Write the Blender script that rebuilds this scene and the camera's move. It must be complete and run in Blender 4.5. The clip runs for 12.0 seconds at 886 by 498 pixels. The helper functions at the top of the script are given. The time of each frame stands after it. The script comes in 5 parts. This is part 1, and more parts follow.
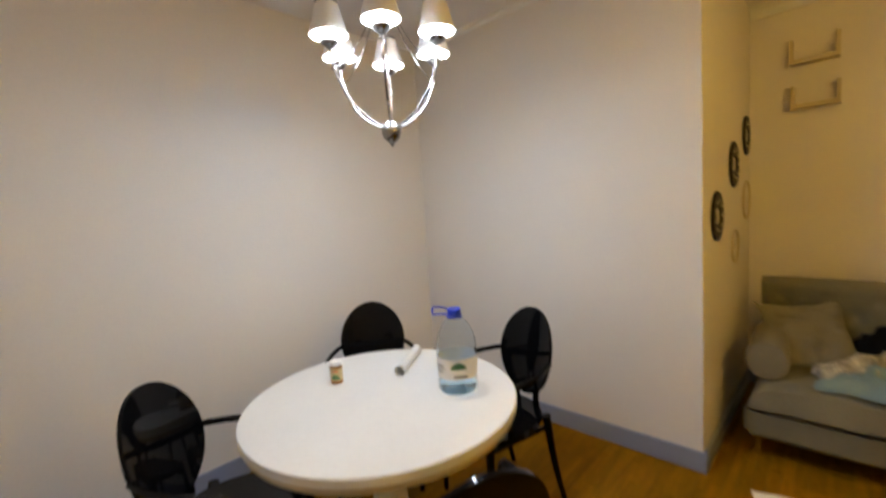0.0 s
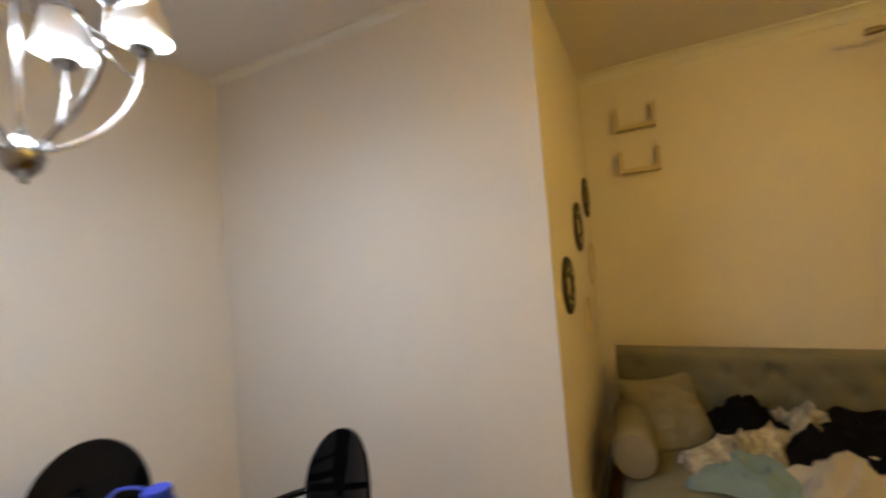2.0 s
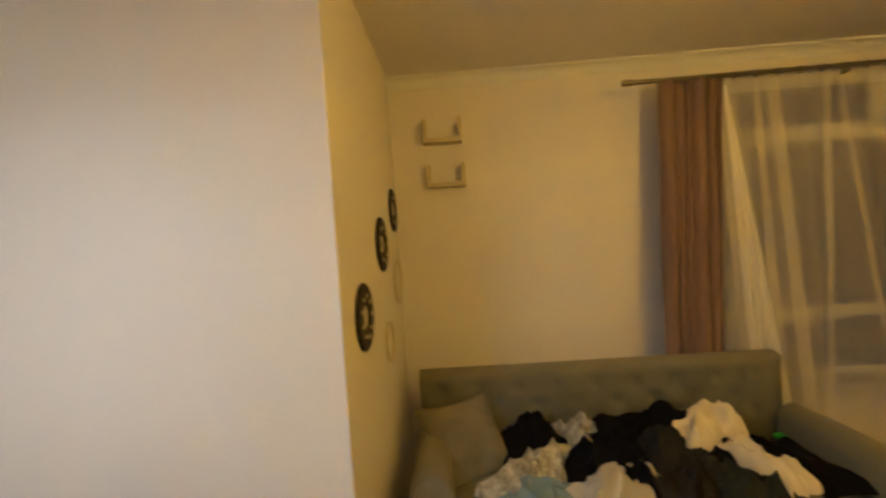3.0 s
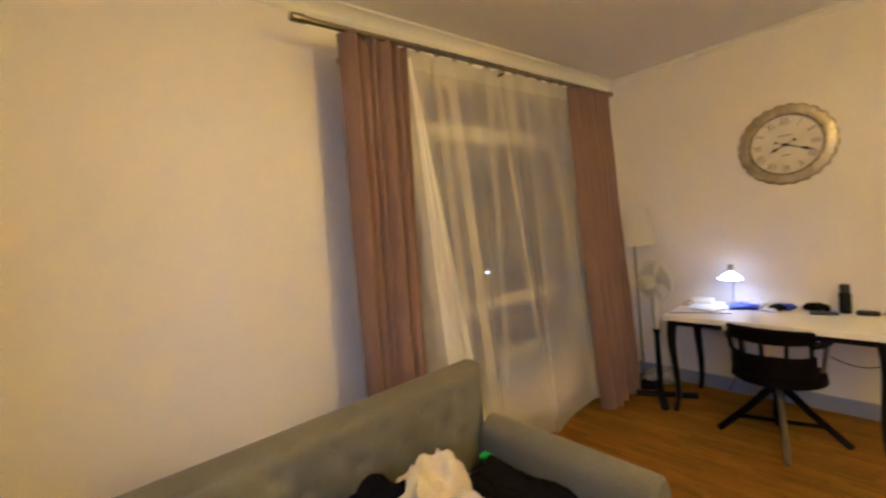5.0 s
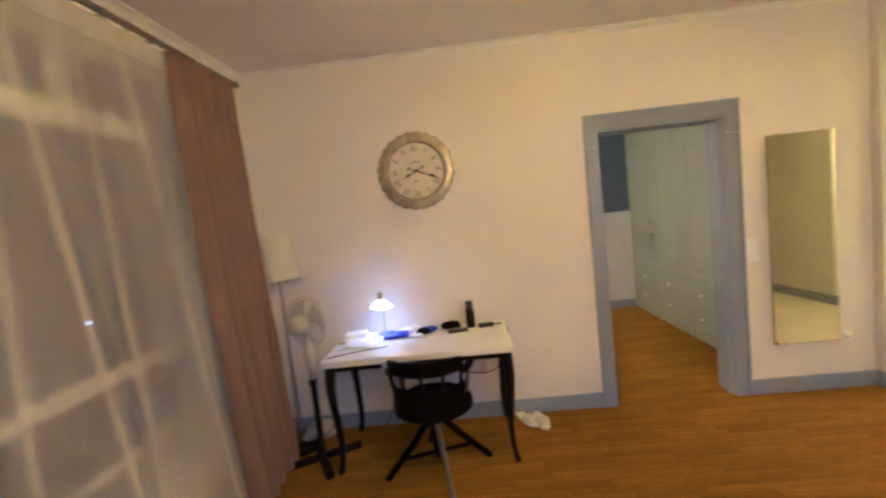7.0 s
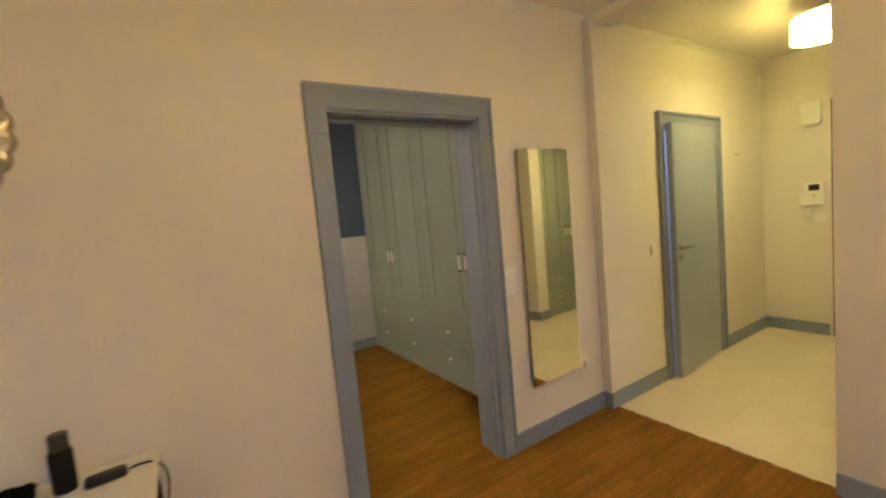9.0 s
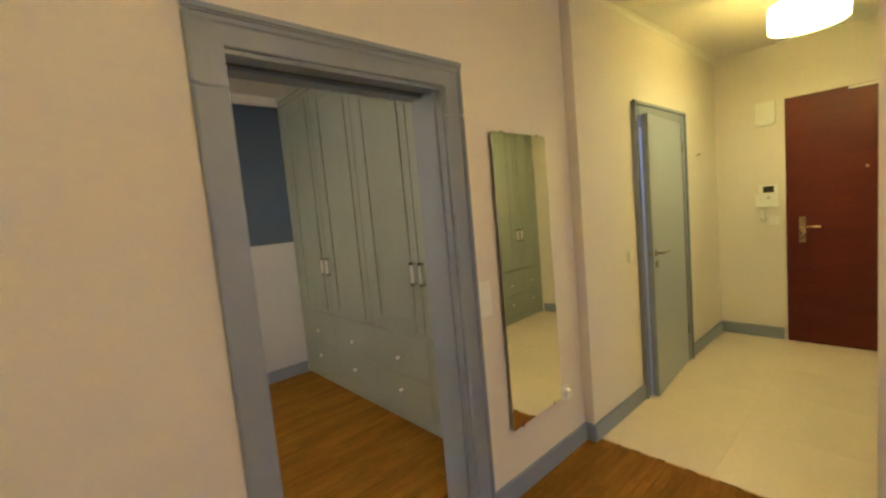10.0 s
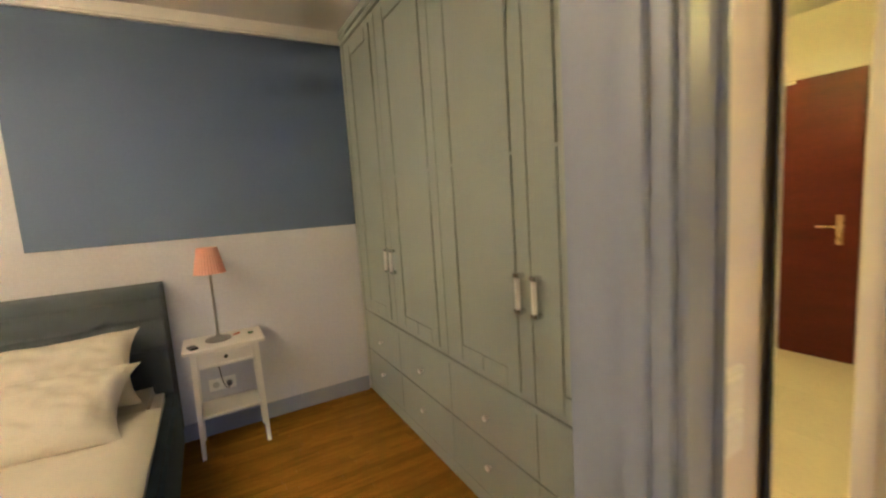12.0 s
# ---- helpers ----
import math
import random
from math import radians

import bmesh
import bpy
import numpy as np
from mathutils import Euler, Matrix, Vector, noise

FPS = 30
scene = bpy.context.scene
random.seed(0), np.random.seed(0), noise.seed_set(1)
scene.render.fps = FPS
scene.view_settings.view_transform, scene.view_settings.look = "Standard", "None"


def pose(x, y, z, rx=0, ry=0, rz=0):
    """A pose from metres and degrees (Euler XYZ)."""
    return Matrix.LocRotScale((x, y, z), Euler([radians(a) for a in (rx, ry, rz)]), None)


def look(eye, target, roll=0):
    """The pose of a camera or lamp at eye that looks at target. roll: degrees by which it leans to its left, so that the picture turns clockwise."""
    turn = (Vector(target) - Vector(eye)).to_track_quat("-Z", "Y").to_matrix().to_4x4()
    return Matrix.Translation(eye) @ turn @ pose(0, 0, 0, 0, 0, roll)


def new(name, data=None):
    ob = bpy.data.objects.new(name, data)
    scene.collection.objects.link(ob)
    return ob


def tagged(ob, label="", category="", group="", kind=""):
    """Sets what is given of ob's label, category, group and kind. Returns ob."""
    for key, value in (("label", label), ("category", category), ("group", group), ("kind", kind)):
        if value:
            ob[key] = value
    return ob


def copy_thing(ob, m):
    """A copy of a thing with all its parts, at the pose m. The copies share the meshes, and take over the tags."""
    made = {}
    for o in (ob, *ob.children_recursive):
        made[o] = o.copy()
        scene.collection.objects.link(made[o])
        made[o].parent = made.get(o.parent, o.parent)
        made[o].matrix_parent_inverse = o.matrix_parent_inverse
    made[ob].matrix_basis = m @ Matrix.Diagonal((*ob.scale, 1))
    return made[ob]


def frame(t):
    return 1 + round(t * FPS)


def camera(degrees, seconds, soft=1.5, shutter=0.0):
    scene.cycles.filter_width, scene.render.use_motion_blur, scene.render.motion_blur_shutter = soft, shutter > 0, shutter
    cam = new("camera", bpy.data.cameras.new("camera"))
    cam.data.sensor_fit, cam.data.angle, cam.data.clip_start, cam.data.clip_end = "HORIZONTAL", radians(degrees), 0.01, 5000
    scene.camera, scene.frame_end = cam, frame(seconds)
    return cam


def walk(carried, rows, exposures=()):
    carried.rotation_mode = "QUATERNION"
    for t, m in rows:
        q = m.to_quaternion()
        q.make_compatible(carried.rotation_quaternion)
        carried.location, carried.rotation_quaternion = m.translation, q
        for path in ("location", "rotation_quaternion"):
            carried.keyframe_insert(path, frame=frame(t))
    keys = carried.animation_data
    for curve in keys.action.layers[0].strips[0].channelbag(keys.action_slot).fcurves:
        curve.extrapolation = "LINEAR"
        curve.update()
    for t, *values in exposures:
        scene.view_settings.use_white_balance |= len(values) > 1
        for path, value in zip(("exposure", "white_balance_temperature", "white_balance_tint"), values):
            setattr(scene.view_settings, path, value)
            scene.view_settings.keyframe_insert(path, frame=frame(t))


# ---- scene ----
cam = camera(93.7, 12.0, 2.3, 0.45)
PATH = [
    (0, (1.411, 1.484, 1.459), (2.84, 2.869, 1.268), -3.7),
    (0.5, (1.584, 1.677, 1.481), (2.953, 3.133, 1.524), -2.2),
    (1, (1.708, 1.745, 1.53), (3.062, 3.216, 1.582), -3.4),
    (1.5, (1.897, 1.68, 1.538), (3.44, 2.951, 1.592), -4.3),
    (2, (2.073, 1.631, 1.492), (3.867, 2.514, 1.543), -4.6),
    (2.5, (2.287, 1.685, 1.453), (4.236, 2.124, 1.535), -3.8),
    (3, (2.429, 1.583, 1.585), (4.428, 1.66, 1.573), -4.0),
    (4.8, (3.216, 1.325, 1.585), (4.837, 0.158, 1.474), -6.0),
    (5, (3.276, 1.267, 1.572), (4.807, -0.016, 1.456), -5.9),
    (5.5, (3.466, 1.089, 1.566), (4.68, -0.495, 1.436), -6.3),
    (6, (3.594, 0.947, 1.561), (4.469, -0.845, 1.406), -6.5),
    (6.5, (3.689, 0.783, 1.561), (4.172, -1.151, 1.4), -6.3),
    (7, (3.632, 0.511, 1.556), (3.75, -1.478, 1.388), -6.3),
    (7.5, (3.598, 0.22, 1.56), (3.311, -1.75, 1.368), -5.9),
    (7.7, (3.579, 0.095, 1.569), (3.172, -1.854, 1.38), -5.7),
    (9.3, (3.221, -0.835, 1.487), (2.043, -2.442, 1.321), -5.2),
    (9.5, (3.187, -0.958, 1.49), (1.954, -2.524, 1.324), -5.1),
    (10, (3.041, -1.202, 1.486), (1.716, -2.69, 1.309), -5.2),
    (10.5, (2.828, -1.424, 1.485), (1.477, -2.885, 1.288), -5.6),
    (11, (2.683, -1.68, 1.477), (1.408, -3.204, 1.243), -5.3),
    (11.5, (2.552, -1.926, 1.486), (1.412, -3.548, 1.221), -4.7),
    (12, (2.393, -2.161, 1.47), (1.417, -3.89, 1.232), -3.8),
]
walk(cam, [(t, look(eye, target, roll)) for t, eye, target, roll in PATH],
     exposures=[(0.0, -0.24, 5760, 8), (0.8, -0.34, 5740, 8), (1.5, -0.48, 5740, 8), (2.0, -0.30, 5850, 8), (2.5, -0.14, 5850, 8), (3.0, -0.14, 6200, 8), (5.0, 0.58, 4730, 21), (6.0, 0.77, 4380, 25), (7.5, 0.62, 4420, 25), (9.5, 0.16, 4480, 20), (10.5, 0.28, 4470, 20), (12.0, 0.60, 4620, 23)])
MIRROR_TURN = 1.9    # degrees by which the mirror stands off the wall
HALL_W = -0.65       # front of the hall wardrobe

# ---- world and lights ----
world = bpy.data.worlds.new("night")
scene.world = world
world.use_nodes = True
world.node_tree.nodes["Background"].inputs["Color"].default_value = (0.02, 0.03, 0.06, 1)
world.node_tree.nodes["Background"].inputs["Strength"].default_value = 0.15

WARM = (1.0, 0.578, 0.085)
HALLC = (1.0, 0.68, 0.13)
COOL = (0.93, 0.965, 1.0)
BED_C = (1.0, 0.66, 0.23)


def lamp(name, place, watts, colour, radius=0.05):
    data = bpy.data.lights.new(name, "POINT")
    data.energy, data.color, data.shadow_soft_size = watts, colour, radius
    ob = new(name, data)
    ob.location = place
    return ob


LIVING_LAMP = Vector((2.75, 0.12, 2.2))
HALL_LAMP = Vector((-0.56, -1.62, 2.52))
BED_LAMP = Vector((4.25, -3.60, 2.38))
CHAND = Vector((2.44, 2.71, 0.0))
lamp("living_light", LIVING_LAMP, 142, WARM, 0.15)
lamp("hall_light", HALL_LAMP, 260, HALLC, 0.05)
lamp("bedroom_light", BED_LAMP, 410, BED_C, 0.08)
lamp("bath_light", (-0.4, -3.4, 2.2), 6, (0.90, 0.95, 1.0), 0.1)
lamp("desk_light", (4.285, -2.385, 0.948), 1.5, (0.62, 0.72, 1.0), 0.025)
ARM_ANGLES = [168 + 60 * k for k in range(6)]
for a in ARM_ANGLES:
    lamp("chandelier_light", CHAND + Vector((0.212 * math.cos(radians(a)), 0.212 * math.sin(radians(a)), 2.080)), 16.0, COOL, 0.045)

# ---- materials ----


def material(name, colour, rough=0.6, metal=0.0, spots=0.08, scale=3.0, grain=0.04, grain_scale=60.0, bump=0.0, bump_scale=200.0,
             stretch=(1, 1, 1), coat=0.0, sheen=0.0, rough_spots=0.08, random_tone=0.0, spec=0.5):
    """A principled surface with colour variation at two scales and fine relief."""
    m = bpy.data.materials.new(name)
    m.use_nodes = True
    nt = m.node_tree
    b = nt.nodes["Principled BSDF"]
    tc = nt.nodes.new("ShaderNodeTexCoord")
    mp = nt.nodes.new("ShaderNodeMapping")
    mp.inputs["Scale"].default_value = stretch
    nt.links.new(tc.outputs["Object"], mp.inputs["Vector"])

    def noise_at(s, detail):
        n = nt.nodes.new("ShaderNodeTexNoise")
        n.inputs["Scale"].default_value, n.inputs["Detail"].default_value = s, detail
        nt.links.new(mp.outputs["Vector"], n.inputs["Vector"])
        return n
    big, fine = noise_at(scale, 3), noise_at(grain_scale, 2)

    def around(src, amount):
        r = nt.nodes.new("ShaderNodeMapRange")
        r.inputs["From Min"].default_value, r.inputs["From Max"].default_value = 0.25, 0.75
        r.inputs["To Min"].default_value, r.inputs["To Max"].default_value = 1 - amount, 1 + amount
        nt.links.new(src, r.inputs["Value"])
        return r.outputs["Result"]

    def times(a, c):
        n = nt.nodes.new("ShaderNodeMath")
        n.operation = "MULTIPLY"
        nt.links.new(a, n.inputs[0])
        nt.links.new(c, n.inputs[1])
        return n.outputs[0]
    tone = times(around(big.outputs["Fac"], spots), around(fine.outputs["Fac"], grain))
    if random_tone:
        info = nt.nodes.new("ShaderNodeObjectInfo")
        geo = nt.nodes.new("ShaderNodeNewGeometry")
        add = nt.nodes.new("ShaderNodeMath")
        add.operation = "ADD"
        nt.links.new(info.outputs["Random"], add.inputs[0])
        nt.links.new(geo.outputs["Random Per Island"], add.inputs[1])
        fr = nt.nodes.new("ShaderNodeMath")
        fr.operation = "FRACT"
        nt.links.new(add.outputs[0], fr.inputs[0])
        r = nt.nodes.new("ShaderNodeMapRange")
        r.inputs["To Min"].default_value, r.inputs["To Max"].default_value = 1 - random_tone, 1 + random_tone
        nt.links.new(fr.outputs[0], r.inputs["Value"])
        tone = times(tone, r.outputs["Result"])
    mul = nt.nodes.new("ShaderNodeVectorMath")
    mul.operation = "SCALE"
    mul.inputs[0].default_value = colour[:3]
    nt.links.new(tone, mul.inputs["Scale"])
    nt.links.new(mul.outputs[0], b.inputs["Base Color"])
    rr = nt.nodes.new("ShaderNodeMapRange")
    rr.inputs["To Min"].default_value, rr.inputs["To Max"].default_value = max(0.02, rough - rough_spots), min(1, rough + rough_spots)
    nt.links.new(big.outputs["Fac"], rr.inputs["Value"])
    nt.links.new(rr.outputs["Result"], b.inputs["Roughness"])
    b.inputs["Metallic"].default_value = metal
    b.inputs["Coat Weight"].default_value = coat
    b.inputs["Coat Roughness"].default_value = 0.12
    b.inputs["Sheen Weight"].default_value = sheen
    b.inputs["Specular IOR Level"].default_value = spec
    if bump:
        bn = noise_at(bump_scale, 3)
        bp = nt.nodes.new("ShaderNodeBump")
        bp.inputs["Strength"].default_value, bp.inputs["Distance"].default_value = bump, 0.004
        nt.links.new(bn.outputs["Fac"], bp.inputs["Height"])
        nt.links.new(bp.outputs["Normal"], b.inputs["Normal"])
    return m


def glowing(name, colour, strength):
    m = bpy.data.materials.new(name)
    m.use_nodes = True
    b = m.node_tree.nodes["Principled BSDF"]
    b.inputs["Base Color"].default_value = (0.9, 0.9, 0.88, 1)
    b.inputs["Emission Color"].default_value = (*colour, 1)
    b.inputs["Emission Strength"].default_value = strength
    return m


def thin_cloth(name, colour, through_it, open_part=0.0, weave=0.1):
    """Cloth that lets light through: diffuse and translucent, and open between its threads by open_part."""
    m = bpy.data.materials.new(name)
    m.use_nodes = True
    nt = m.node_tree
    nt.nodes.remove(nt.nodes["Principled BSDF"])
    out = nt.nodes["Material Output"]
    tc, n = nt.nodes.new("ShaderNodeTexCoord"), nt.nodes.new("ShaderNodeTexNoise")
    n.inputs["Scale"].default_value = 90
    nt.links.new(tc.outputs["Object"], n.inputs["Vector"])
    r = nt.nodes.new("ShaderNodeMapRange")
    r.inputs["To Min"].default_value, r.inputs["To Max"].default_value = 1 - weave, 1 + weave
    nt.links.new(n.outputs["Fac"], r.inputs["Value"])
    c = nt.nodes.new("ShaderNodeVectorMath")
    c.operation = "SCALE"
    c.inputs[0].default_value = colour
    nt.links.new(r.outputs["Result"], c.inputs["Scale"])
    d, t, mix = nt.nodes.new("ShaderNodeBsdfDiffuse"), nt.nodes.new("ShaderNodeBsdfTranslucent"), nt.nodes.new("ShaderNodeMixShader")
    for s in (d, t):
        nt.links.new(c.outputs[0], s.inputs["Color"])
    mix.inputs[0].default_value = through_it
    nt.links.new(d.outputs[0], mix.inputs[1])
    nt.links.new(t.outputs[0], mix.inputs[2])
    last = mix
    if open_part:
        tr, m2 = nt.nodes.new("ShaderNodeBsdfTransparent"), nt.nodes.new("ShaderNodeMixShader")
        m2.inputs[0].default_value = open_part
        nt.links.new(mix.outputs[0], m2.inputs[1])
        nt.links.new(tr.outputs[0], m2.inputs[2])
        last = m2
    nt.links.new(last.outputs[0], out.inputs["Surface"])
    return m


def glass(name, colour=(1, 1, 1), rough=0.0, ior=1.45):
    m = bpy.data.materials.new(name)
    m.use_nodes = True
    b = m.node_tree.nodes["Principled BSDF"]
    b.inputs["Base Color"].default_value = (*colour, 1)
    b.inputs["Roughness"].default_value, b.inputs["IOR"].default_value = rough, ior
    b.inputs["Transmission Weight"].default_value = 1
    return m


PLASTER = material("plaster", (0.80, 0.76, 0.72), 0.85, spots=0.025, scale=1.2, grain=0.015, grain_scale=90, bump=0.12, bump_scale=140)
CEILING = material("ceiling_paint", (0.80, 0.77, 0.75), 0.9, spots=0.02, scale=1.0, grain=0.01, bump=0.08, bump_scale=120)
BEDGREY = material("pale_grey_paint", (0.61, 0.625, 0.70), 0.85, spots=0.025, scale=1.5, bump=0.1, bump_scale=140)
BLUEWALL = material("slate_blue_paint", (0.082, 0.117, 0.208), 0.8, spots=0.05, scale=1.5, grain=0.03, bump=0.12, bump_scale=140)
TRIM = material("blue_grey_gloss_paint", (0.272, 0.312, 0.45), 0.35, spots=0.04, scale=5, grain=0.02, bump=0.05, bump_scale=60)
DOORPAINT = material("grey_blue_door_paint", (0.37, 0.425, 0.59), 0.35, spots=0.04, scale=4, grain=0.02, bump=0.04, bump_scale=50)
SAGE = material("sage_grey_lacquer", (0.345, 0.39, 0.365), 0.38, spots=0.04, scale=4, grain=0.02, bump=0.04, bump_scale=50)
WHITEPAINT = material("white_paint", (0.82, 0.81, 0.78), 0.4, spots=0.03, scale=6, grain=0.02, bump=0.03)
WHITELAC = material("white_lacquer", (0.83, 0.82, 0.80), 0.48, spots=0.02, scale=4, grain=0.02, spec=0.3)
CREAMEDGE = material("birch_edge", (0.55, 0.46, 0.30), 0.5, spots=0.1, scale=6, grain=0.08, stretch=(1, 1, 8))
WOOD = material("strip_oak", (0.210, 0.103, 0.001), 0.45, spots=0.22, scale=5, grain=0.17, grain_scale=22, bump=0.10, bump_scale=40, stretch=(0.6, 7, 3), random_tone=0.15, spec=0.03)
WOODBASE = material("floor_joint", (0.12, 0.05, 0.015), 0.7)
TILE = material("cream_tile", (0.82, 0.725, 0.55), 0.16, spots=0.03, scale=2.5, grain=0.03, grain_scale=30, random_tone=0.03)
GROUT = material("grout", (0.74, 0.645, 0.485), 0.8)
REDWOOD = material("mahogany_veneer", (0.104, 0.016, 0.003), 0.42, spots=0.16, scale=2.2, grain=0.12, grain_scale=20, stretch=(3, 1, 5), spec=0.3)
BLACKLAC = material("black_lacquer", (0.006, 0.006, 0.006), 0.35, spots=0.2, scale=6, spec=0.2)
BLACKGLOSS = material("black_polycarbonate", (0.003, 0.003, 0.0035), 0.05, spots=0.1, scale=5, rough_spots=0.02, spec=0.16)
DARKWOOD = material("near_black_stained_wood", (0.004, 0.003, 0.003), 0.62, spots=0.3, scale=8, grain=0.2, grain_scale=40, stretch=(1, 1, 5), bump=0.1, spec=0.06)
WORNWOOD = material("worn_painted_wood", (0.10, 0.085, 0.06), 0.55, spots=0.5, scale=14, grain=0.2)
NICKEL = material("brushed_nickel", (0.36, 0.35, 0.34), 0.36, 1.0, spots=0.1, scale=20, bump=0.05)
POLISHED = material("polished_nickel", (0.33, 0.32, 0.31), 0.26, 1.0, spots=0.08, scale=20)
CHROME = material("chrome", (0.75, 0.75, 0.75), 0.12, 1.0, spots=0.05)
ROD = material("dull_nickel", (0.26, 0.235, 0.20), 0.34, 1.0, spots=0.12, scale=18)
BRASS = material("satin_brass", (0.60, 0.44, 0.20), 0.28, 1.0, spots=0.1, scale=15)
CLOCKRIM = material("aged_champagne_metal", (0.42, 0.37, 0.26), 0.36, 0.75, spots=0.25, scale=14, grain=0.12, bump=0.2, bump_scale=60)
CLOCKFACE = material("aged_clock_paper", (0.66, 0.62, 0.54), 0.6, spots=0.12, scale=7, grain=0.04)
INK = material("black_ink", (0.012, 0.012, 0.012), 0.5)
FADED = material("faded_print", (0.15, 0.135, 0.11), 0.6, spots=0.25, scale=30)
VELVET = material("grey_green_velvet", (0.160, 0.155, 0.112), 0.9, spots=0.12, scale=5, grain=0.10, grain_scale=120, bump=0.3, bump_scale=260, sheen=0.12)
LINEN = material("grey_beige_cushion_cloth", (0.185, 0.172, 0.125), 0.9, spots=0.08, scale=8, grain=0.08, grain_scale=200, bump=0.25, bump_scale=400)
CURTAIN = material("dusty_rose_curtain_cloth", (0.198, 0.122, 0.103), 0.85, spots=0.10, scale=4, grain=0.10, grain_scale=150, bump=0.2, bump_scale=320, sheen=0.12)
SHEER = thin_cloth("sheer_voile", (0.97, 0.93, 0.87), 0.42, 0.62, 0.06)
SHEERFOLD = thin_cloth("sheer_voile_doubled", (0.95, 0.93, 0.89), 0.35, 0.25, 0.06)
SHEERHEAD = thin_cloth("sheer_heading_tape", (0.80, 0.78, 0.73), 0.3, 0.45, 0.06)
SHADE = thin_cloth("white_lampshade_cloth", (0.82, 0.80, 0.77), 0.5, 0.0, 0.05)
ARMSHADE = thin_cloth("chandelier_shade_cloth", (0.78, 0.75, 0.71), 0.014, 0.0, 0.05)
FLOORSHADE = thin_cloth("ivory_lampshade_cloth", (0.80, 0.77, 0.71), 0.3, 0.0, 0.05)
PINKSHADE = thin_cloth("pink_pleated_shade_cloth", (0.90, 0.56, 0.45), 0.35, 0.0, 0.05)
OPAL = thin_cloth("opal_glass", (0.97, 0.96, 0.93), 0.92, 0.0, 0.01)
DRUM = thin_cloth("cream_drum_cloth", (0.95, 0.90, 0.70), 0.82, 0.0, 0.05)
BULB = glowing("bulb_cool", (1, 0.97, 0.94), 14)
HALLGLOW = glowing("lit_hall_diffuser", HALLC, 47)
DRUMGLOW = glowing("drum_diffuser", (1, 0.82, 0.42), 4.5)
DESKBULB = glowing("desk_bulb", (0.82, 0.88, 1.0), 14)
GLASS = glass("window_glass")
MIRROR = material("mirror_silver", (0.86, 0.87, 0.84), 0.015, 1.0, spots=0.0, grain=0.0, rough_spots=0.0)
WHITEPLASTIC = material("white_plastic", (0.87, 0.87, 0.86), 0.35, spots=0.03)
FANPLASTIC = material("aged_white_plastic", (0.56, 0.54, 0.50), 0.4, spots=0.06)
BAGFILM = material("pale_crinkled_film", (0.42, 0.40, 0.36), 0.22, spots=0.35, scale=22, bump=0.6, bump_scale=45)
GREYPLASTIC = material("pale_grey_plastic", (0.55, 0.55, 0.55), 0.4, spots=0.05)
BLACKPLASTIC = material("black_plastic", (0.015, 0.015, 0.016), 0.35, spots=0.2)
BLUEPLASTIC = material("blue_plastic", (0.02, 0.05, 0.55), 0.3, spots=0.05)
PET = glass("clear_blue_bottle_plastic", (0.93, 0.97, 1.0), 0.02, 1.10)
WATER = glass("water", (0.74, 0.91, 1.0), 0.0, 1.12)
PAPER = material("white_paper", (0.82, 0.81, 0.79), 0.8, spots=0.03, grain=0.02)
LABEL = material("white_label_film", (0.84, 0.85, 0.86), 0.45, spots=0.05)
GREEN = material("green_print", (0.05, 0.16, 0.06), 0.5, spots=0.3, scale=40)
ORANGE = material("orange_print", (0.60, 0.20, 0.08), 0.5, spots=0.1)
JARLABEL = material("cream_jar_label", (0.52, 0.44, 0.24), 0.5, spots=0.2, scale=60)
AMBER = glass("amber_glass", (0.45, 0.17, 0.03), 0.05, 1.4)
BEDDARK = material("charcoal_bed_cloth", (0.042, 0.054, 0.070), 0.9, spots=0.12, scale=6, grain=0.15, grain_scale=200, bump=0.3, bump_scale=400, sheen=0.2)
BEDSIDE = material("slate_bed_cloth", (0.06, 0.085, 0.10), 0.9, spots=0.12, scale=6, grain=0.15, grain_scale=200, bump=0.3, bump_scale=400)
SHEET = material("white_cotton", (0.64, 0.61, 0.53), 0.9, spots=0.04, scale=7, grain=0.03, grain_scale=150, bump=0.15, bump_scale=60)
STRIPE = material("grey_stripe_print", (0.12, 0.12, 0.12), 0.9)
CL_BLACK = material("black_jersey", (0.005, 0.005, 0.006), 0.95, spots=0.3, bump=0.3, bump_scale=90, spec=0.1)
CL_GREY = material("dark_grey_jersey", (0.020, 0.020, 0.019), 0.95, spots=0.2, bump=0.3, bump_scale=90, spec=0.1)
CL_BLUE = material("light_blue_cotton", (0.17, 0.25, 0.295), 0.9, spots=0.1, bump=0.3, bump_scale=70)
CL_PRINT = material("pale_patterned_cotton", (0.36, 0.34, 0.29), 0.9, spots=0.6, scale=26, grain=0.2, bump=0.3, bump_scale=70)
CL_CREAM = material("cream_knit", (0.64, 0.57, 0.41), 0.95, spots=0.06, scale=9, grain=0.06, bump=0.4, bump_scale=120)
CL_GREEN = material("dark_green_cotton", (0.013, 0.016, 0.008), 0.95, spots=0.2, bump=0.3)
CL_WHITE = material("grey_white_cotton", (0.42, 0.40, 0.37), 0.9, spots=0.10, bump=0.3, bump_scale=70)
LIME = material("bright_green_cloth", (0.03, 0.50, 0.04), 0.6)
VINYL = material("dark_brown_disc", (0.012, 0.008, 0.006), 0.5, spots=0.5, scale=18, grain=0.3, grain_scale=90, spec=0.2)
GOLDLINE = material("pale_gold_wire", (0.66, 0.58, 0.42), 0.5, 0.2)
